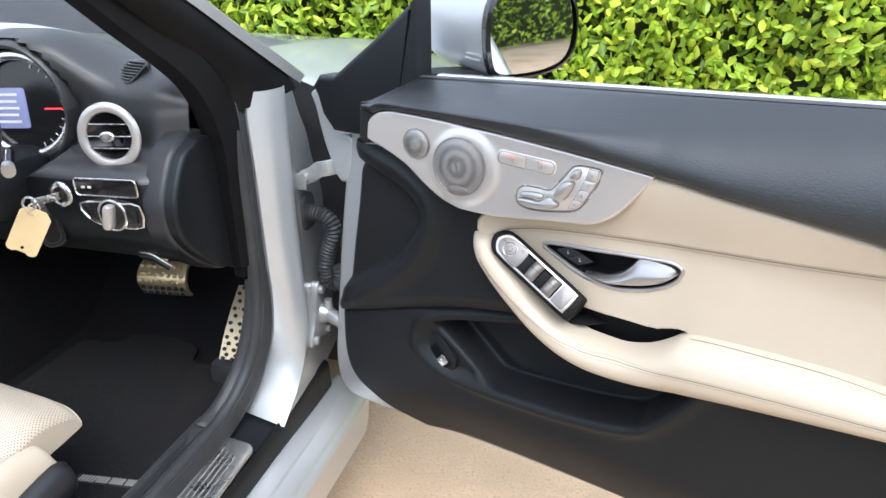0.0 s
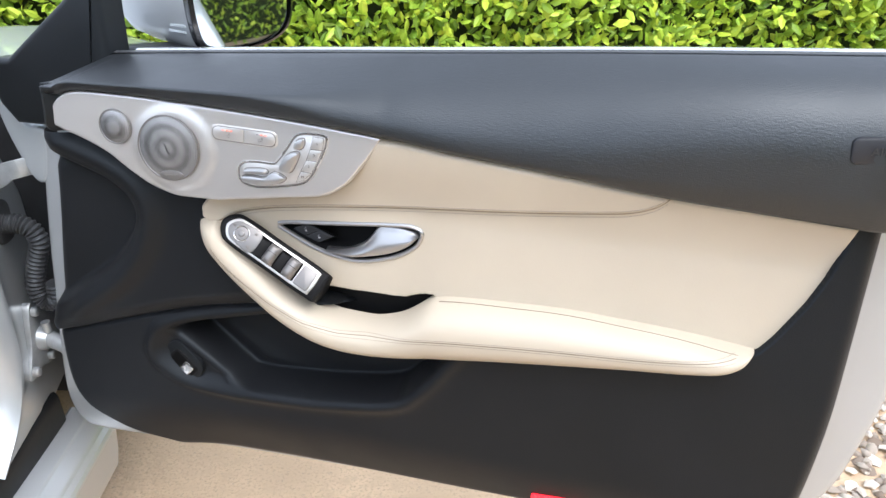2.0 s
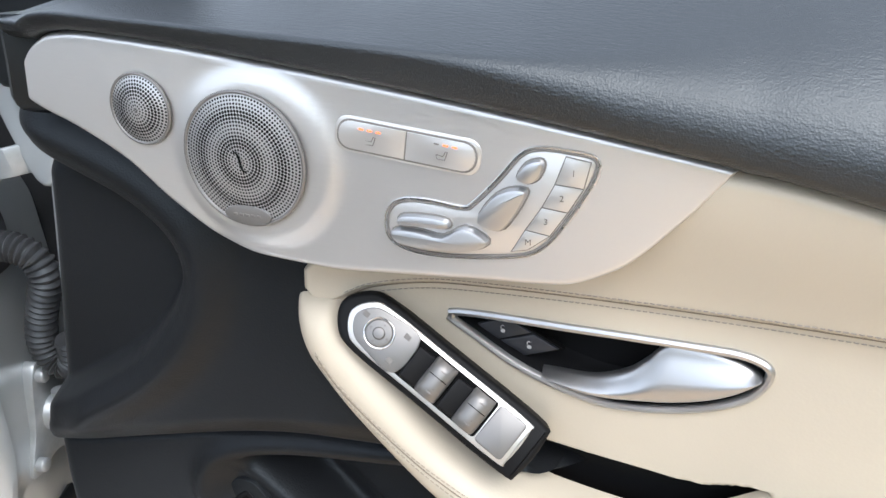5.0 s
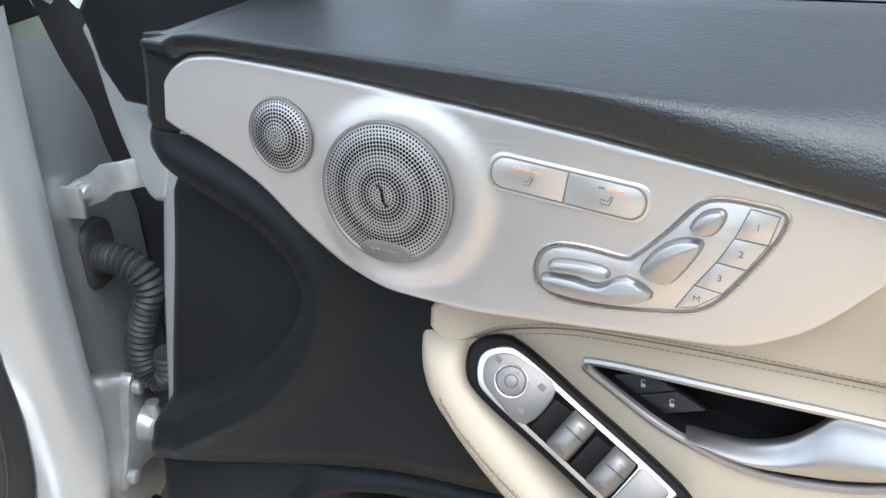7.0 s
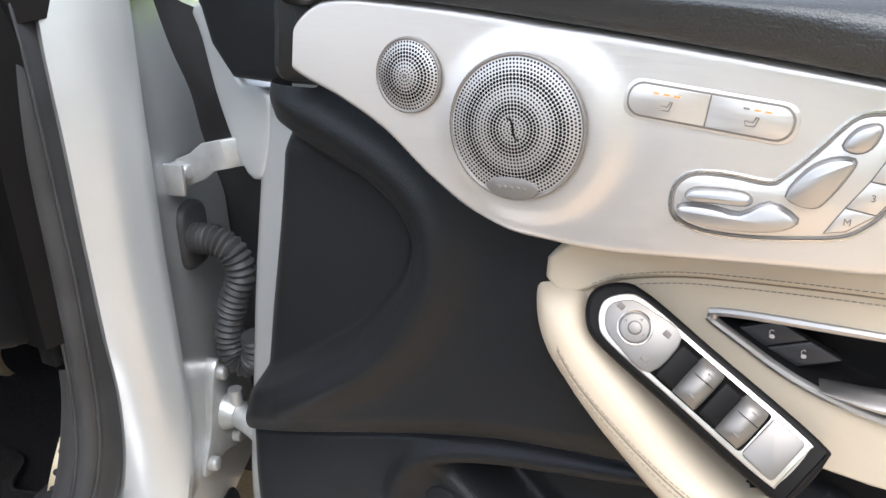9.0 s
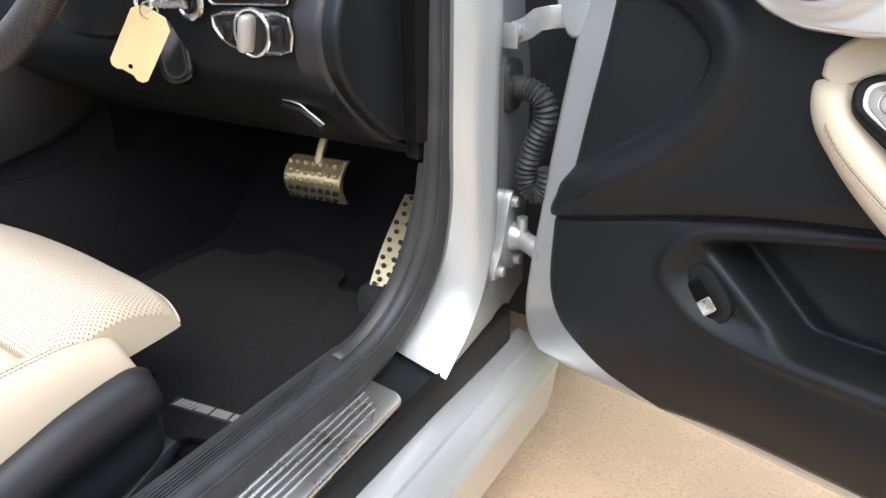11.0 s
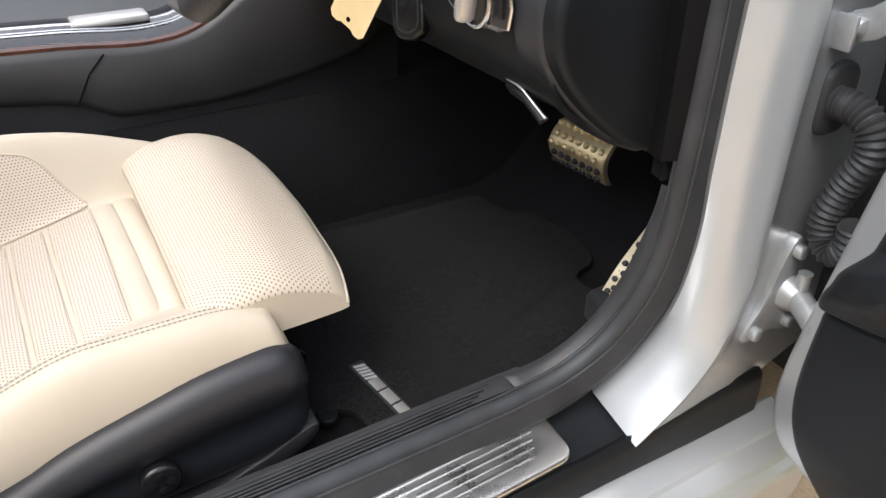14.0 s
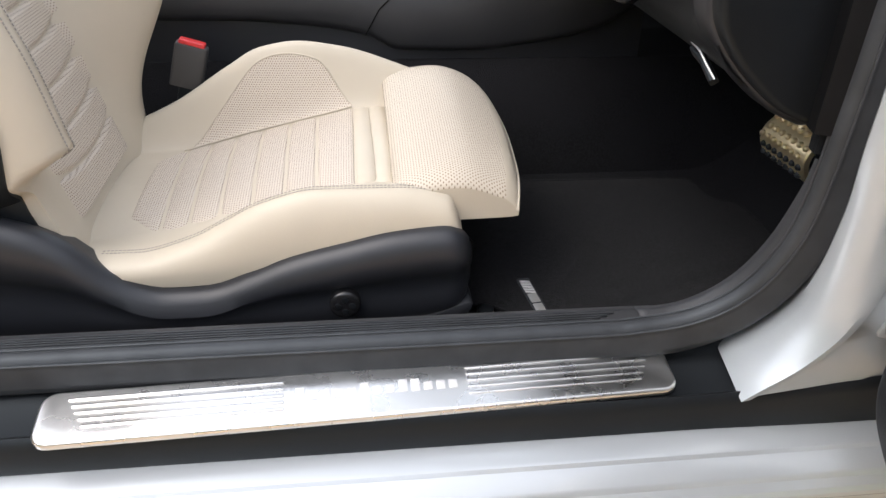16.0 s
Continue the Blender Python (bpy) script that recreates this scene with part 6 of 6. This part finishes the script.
part("spoke", sweep([(0.0, -0.166, 0.002), (0.0, -0.11, 0.004), (0, -0.05, 0.0)], [(-0.045, -0.006), (0.045, -0.006), (0.040, 0.006), (-0.040, 0.006)], (0, 0, 1)), satin, wheel, "satin metal lower spoke")
part("spoke", sweep([(0.175, 0.0, 0.002), (0.10, -0.005, 0.004), (0.04, 0, 0.0)], [(-0.022, -0.006), (0.022, -0.006), (0.018, 0.006), (-0.018, 0.006)], (0, 0, 1)), satin, wheel)
part("spoke", sweep([(-0.175, 0.0, 0.002), (-0.10, -0.005, 0.004), (-0.04, 0, 0.0)], [(-0.022, -0.006), (0.022, -0.006), (0.018, 0.006), (-0.018, 0.006)], (0, 0, 1)), satin, wheel)
part("boss", prism([(0.078 * x, 0.068 * y) for x, y in ring(1, 32)], -0.03, 0.022, 0.015, 4), leather_black, wheel)

# key with card tag
key = thing("car_key", "chrome car key hanging with a buff card tag", "key")
part("fob", sweep([(0.558, -0.012, 0.827), (0.556, -0.036, 0.829), (0.552, -0.058, 0.832)], rrect(0.005, 0.013, 0.002, 3), (0, 0, 1)), chrome, key)
part("bow", torus(0.010, 0.0022, 24, 6), chrome, key).matrix_basis = pose(0.552, -0.064, 0.832, 80, 0, 15)
part("ring", torus(0.009, 0.0012, 24, 6), chrome, key).matrix_basis = pose(0.558, -0.064, 0.824, 90, 0, 60)
tagm = part("tag", prism([(-0.013, 0), (0.013, 0), (0.023, -0.010), (0.023, -0.074), (0.019, -0.079), (0.012, -0.080), (0.007, -0.077), (-0.007, -0.077), (-0.012, -0.080), (-0.019, -0.079), (-0.023, -0.074), (-0.023, -0.010)], 0, 0.0012, 0.0003, 1), card, key, "buff card tag")
tagm.matrix_basis = pose(0.563, -0.061, 0.823, 90, 0, 27) @ pose(0, 0, 0, 0, 0, -32)
part("eyelet", disc(0.0026, 0.001, 0.0018, 0.0002, 12, cy=-0.069), dark_gap, tagm)

# centre console
console = thing("centre_console", "black centre console with dark wood edge", "console")
con_low = curve((-1.0, 0.600), (-0.70, 0.600), (-0.53, 0.598), (-0.424, 0.590), (-0.308, 0.570), (-0.261, 0.545), (-0.132, 0.542), (0.0, 0.556), (0.114, 0.582), (0.20, 0.635))
con_top = curve((-1.0, 0.664), (-0.50, 0.666), (-0.32, 0.660), (-0.21, 0.651), (-0.166, 0.654), (-0.13, 0.664), (-0.05, 0.71), (0.20, 0.80))
ys = np.linspace(-1.0, 0.20, 70)
rows = []
for y in ys:
    a, b = con_low(y), con_top(y)
    rows.append([Vector((0.078, y, a)), Vector((0.090, y, a + 0.006)), Vector((0.095, y, a + 0.016)), Vector((0.098, y, a + (b - a) * 0.55)), Vector((0.096, y, b - 0.014)), Vector((0.092, y, b - 0.006)), Vector((0.086, y, b - 0.003))])
part("side_panel", grid(rows), console_vinyl, console, "black console side panel", sharp=60)
part("seam", tube([(0.0965, -0.3175, 0.5780), (0.0980, -0.2936, 0.6207), (0.0965, -0.268, 0.646)], 0.0013, 6), dark_gap, console)
part("side_cover", grid([[Vector((0.082, y, 0.30)), Vector((0.084, y, 0.45)), Vector((0.078, y, con_low(y) + 0.006))] for y in np.linspace(-1.0, 0.20, 40)]), plastic_navy, console)
part("wood_edge", sweep([(0.081, y, con_top(y)) for y in ys[20:]], [(-0.007, -0.005), (0.0065, -0.005), (0.0055, 0.001), (-0.005, 0.003)], (0, 0, 1)), wood, console, "dark brown wood edging")
part("top", grid([[Vector((x, y, con_top(y) + 0.002 + 0.012 * (1 - (x / 0.08) ** 2))) for x in np.linspace(-0.09, 0.075, 9)] for y in ys]), gloss_black, console, "gloss black console top")
for x, r in ((0.046, 0.0016), (0.036, 0.0012), (0.014, 0.0026)):
    part("chrome_strip", tube([(x + 0.10 * -max(y + 0.16, 0), y, con_top(y) + 0.004 + 0.010 * (1 - (x / 0.08) ** 2)) for y in np.linspace(-0.42, -0.04, 30)], r, 8), chrome, console, "chrome strip on console top")
part("touchpad", box(0.05, 0.11, 0.012, 0.005, (0.0, -0.24, con_top(-0.24) + 0.018)), satin, console, "satin touch pad")
# seat belt buckle
buckle = thing("seatbelt_buckle", "black seat belt buckle with red release button", "buckle", pose(0.200, -0.620, 0.524, -16, 0, 0) @ pose(0, 0, 0, 0, 0, 90))
part("housing", prism(rrect(0.052, 0.026, 0.005, 3), 0, 0.072, 0.004, 2), buckle_grey, buckle)
part("release_button", box(0.042, 0.020, 0.010, 0.003, (0.0, 0.0, 0.073)), red_plastic, buckle, "red release button")
part("stem", box(0.022, 0.008, 0.08, 0.002, (0, 0, -0.035)), plastic_black, buckle)

# ---- footwell ----
mat_t = thing("floor_mat", "black velour floor mat with bound edge", "floor mat")
MATO = [tuple(p[:2]) for p in spline([(0.205, -0.30, 0), (0.195, 0.06, 0), (0.198, 0.26, 0), (0.214, 0.294, 0), (0.258, 0.298, 0), (0.290, 0.312, 0), (0.308, 0.342, 0), (0.36, 0.352, 0), (0.44, 0.346, 0), (0.486, 0.325, 0), (0.500, 0.288, 0), (0.518, 0.274, 0), (0.56, 0.275, 0), (0.630, 0.262, 0), (0.655, 0.17, 0), (0.668, 0.0, 0), (0.668, -0.10, 0), (0.655, -0.128, 0), (0.60, -0.138, 0), (0.575, -0.20, 0), (0.56, -0.30, 0)], 5, True)]
part("mat_body", prism(MATO, 0.312, 0.3245, 0.003, 2), mat_pile, mat_t)
part("binding", tube([Vector((x, y, 0.3225)) for x, y in MATO], 0.0030, 6, True), mat_pile, mat_t, "black bound edge")
badge = part("badge", prism(rrect(0.122, 0.020, 0.002, 2), 0, 0.0015, 0.0004), rubber, mat_t, "small badge with pale bars")
badge.matrix_basis = pose(0.585, -0.092, 0.3245, 0, 0, 7)
for k in range(5):
    part("slash", prism([(-0.056 + 0.0068 * k, -0.0075), (-0.0515 + 0.0068 * k, -0.0075), (-0.0475 + 0.0068 * k, 0.0075), (-0.052 + 0.0068 * k, 0.0075)], 0.001, 0.0028, 0.0005, 1), satin, badge)
for x0, wdt in ((-0.020, 0.022), (0.006, 0.026), (0.036, 0.021)):
    part("lettering_bar", box(wdt, 0.014, 0.002, 0.0006, (x0 + wdt / 2, 0, 0.002)), satin, badge)
part("fixing", disc(0.012, 0.322, 0.329, 0.002, 20, cx=0.598, cy=-0.168), plastic_black, mat_t, "round black mat fixing")
pedal = thing("brake_pedal", "steel brake pedal with a golden reflection in its colour and raised studs", "pedal", pose(0.431, 0.322, 0.493, 80, 0, 5))


def pedal_bow(x, y, h):
    return Vector((x, y, h - 17.0 * y * y))


part("pad", grid([[pedal_bow(x * 0.059 * (1 - 0.06 * abs(y / 0.04) ** 3), y, h) for x, h in ((-1, -0.008), (-1, 0.001), (-0.96, 0.003), (0, 0.003), (0.96, 0.003), (1, 0.001), (1, -0.008))] for y in np.linspace(-0.038, 0.038, 15)], caps=True), warm_reflect_steel, pedal)
# upper studs carry the painted golden reflection, the lower rows are dark rubber
for i in range(7):
    for j in range(5):
        cx, cy = -0.0475 + 0.0155 * i + (0.0035 if j % 2 else -0.0035), -0.031 + 0.0150 * j
        part("stud", disc(0.0050, 0.0, 0.0085, 0.0035, 10, lambda x, y, h: pedal_bow(cx + x, cy, h) + Vector((0, y, 0))), warm_reflect_steel if j > 1 else rubber, pedal)
part("arm", sweep([(0.0, 0.02, -0.012), (0.005, 0.08, -0.03), (0.01, 0.17, -0.05)], rrect(0.014, 0.008, 0.002, 2), (0, 0, 1)), warm_reflect_steel, pedal)
rest = thing("footrest", "steel footrest with black rubber studs", "footrest")
rp = spline([(0.606, 0.240, 0.370), (0.606, 0.264, 0.404), (0.607, 0.304, 0.450), (0.609, 0.347, 0.492)], 8)
part("plate", grid([[p + Vector((s * 0.030, 0.003 * abs(s), dz)) for s, dz in ((0.0, -0.006), (0.02, 0.0), (0.6, 0.001), (1.1, 0.001), (1.7, 0.0), (2.3, -0.002))] for p in rp]), sky_reflect_steel, rest)
for k, p in enumerate(rp[1:-1:2]):
    for s in (0.32, 1.05):
        part("stud", disc(0.0043, 0.0, 0.004, 0.0015, 8, lambda x, y, h: p + Vector((s * 0.030 + x + (0.007 if k % 2 else 0.0), y * 0.7 - h * 0.7, y * 0.7 + h * 0.7))), rubber, rest)
part("block", box(0.085, 0.05, 0.06, 0.012, (0.632, 0.246, 0.338)), rubber, rest)
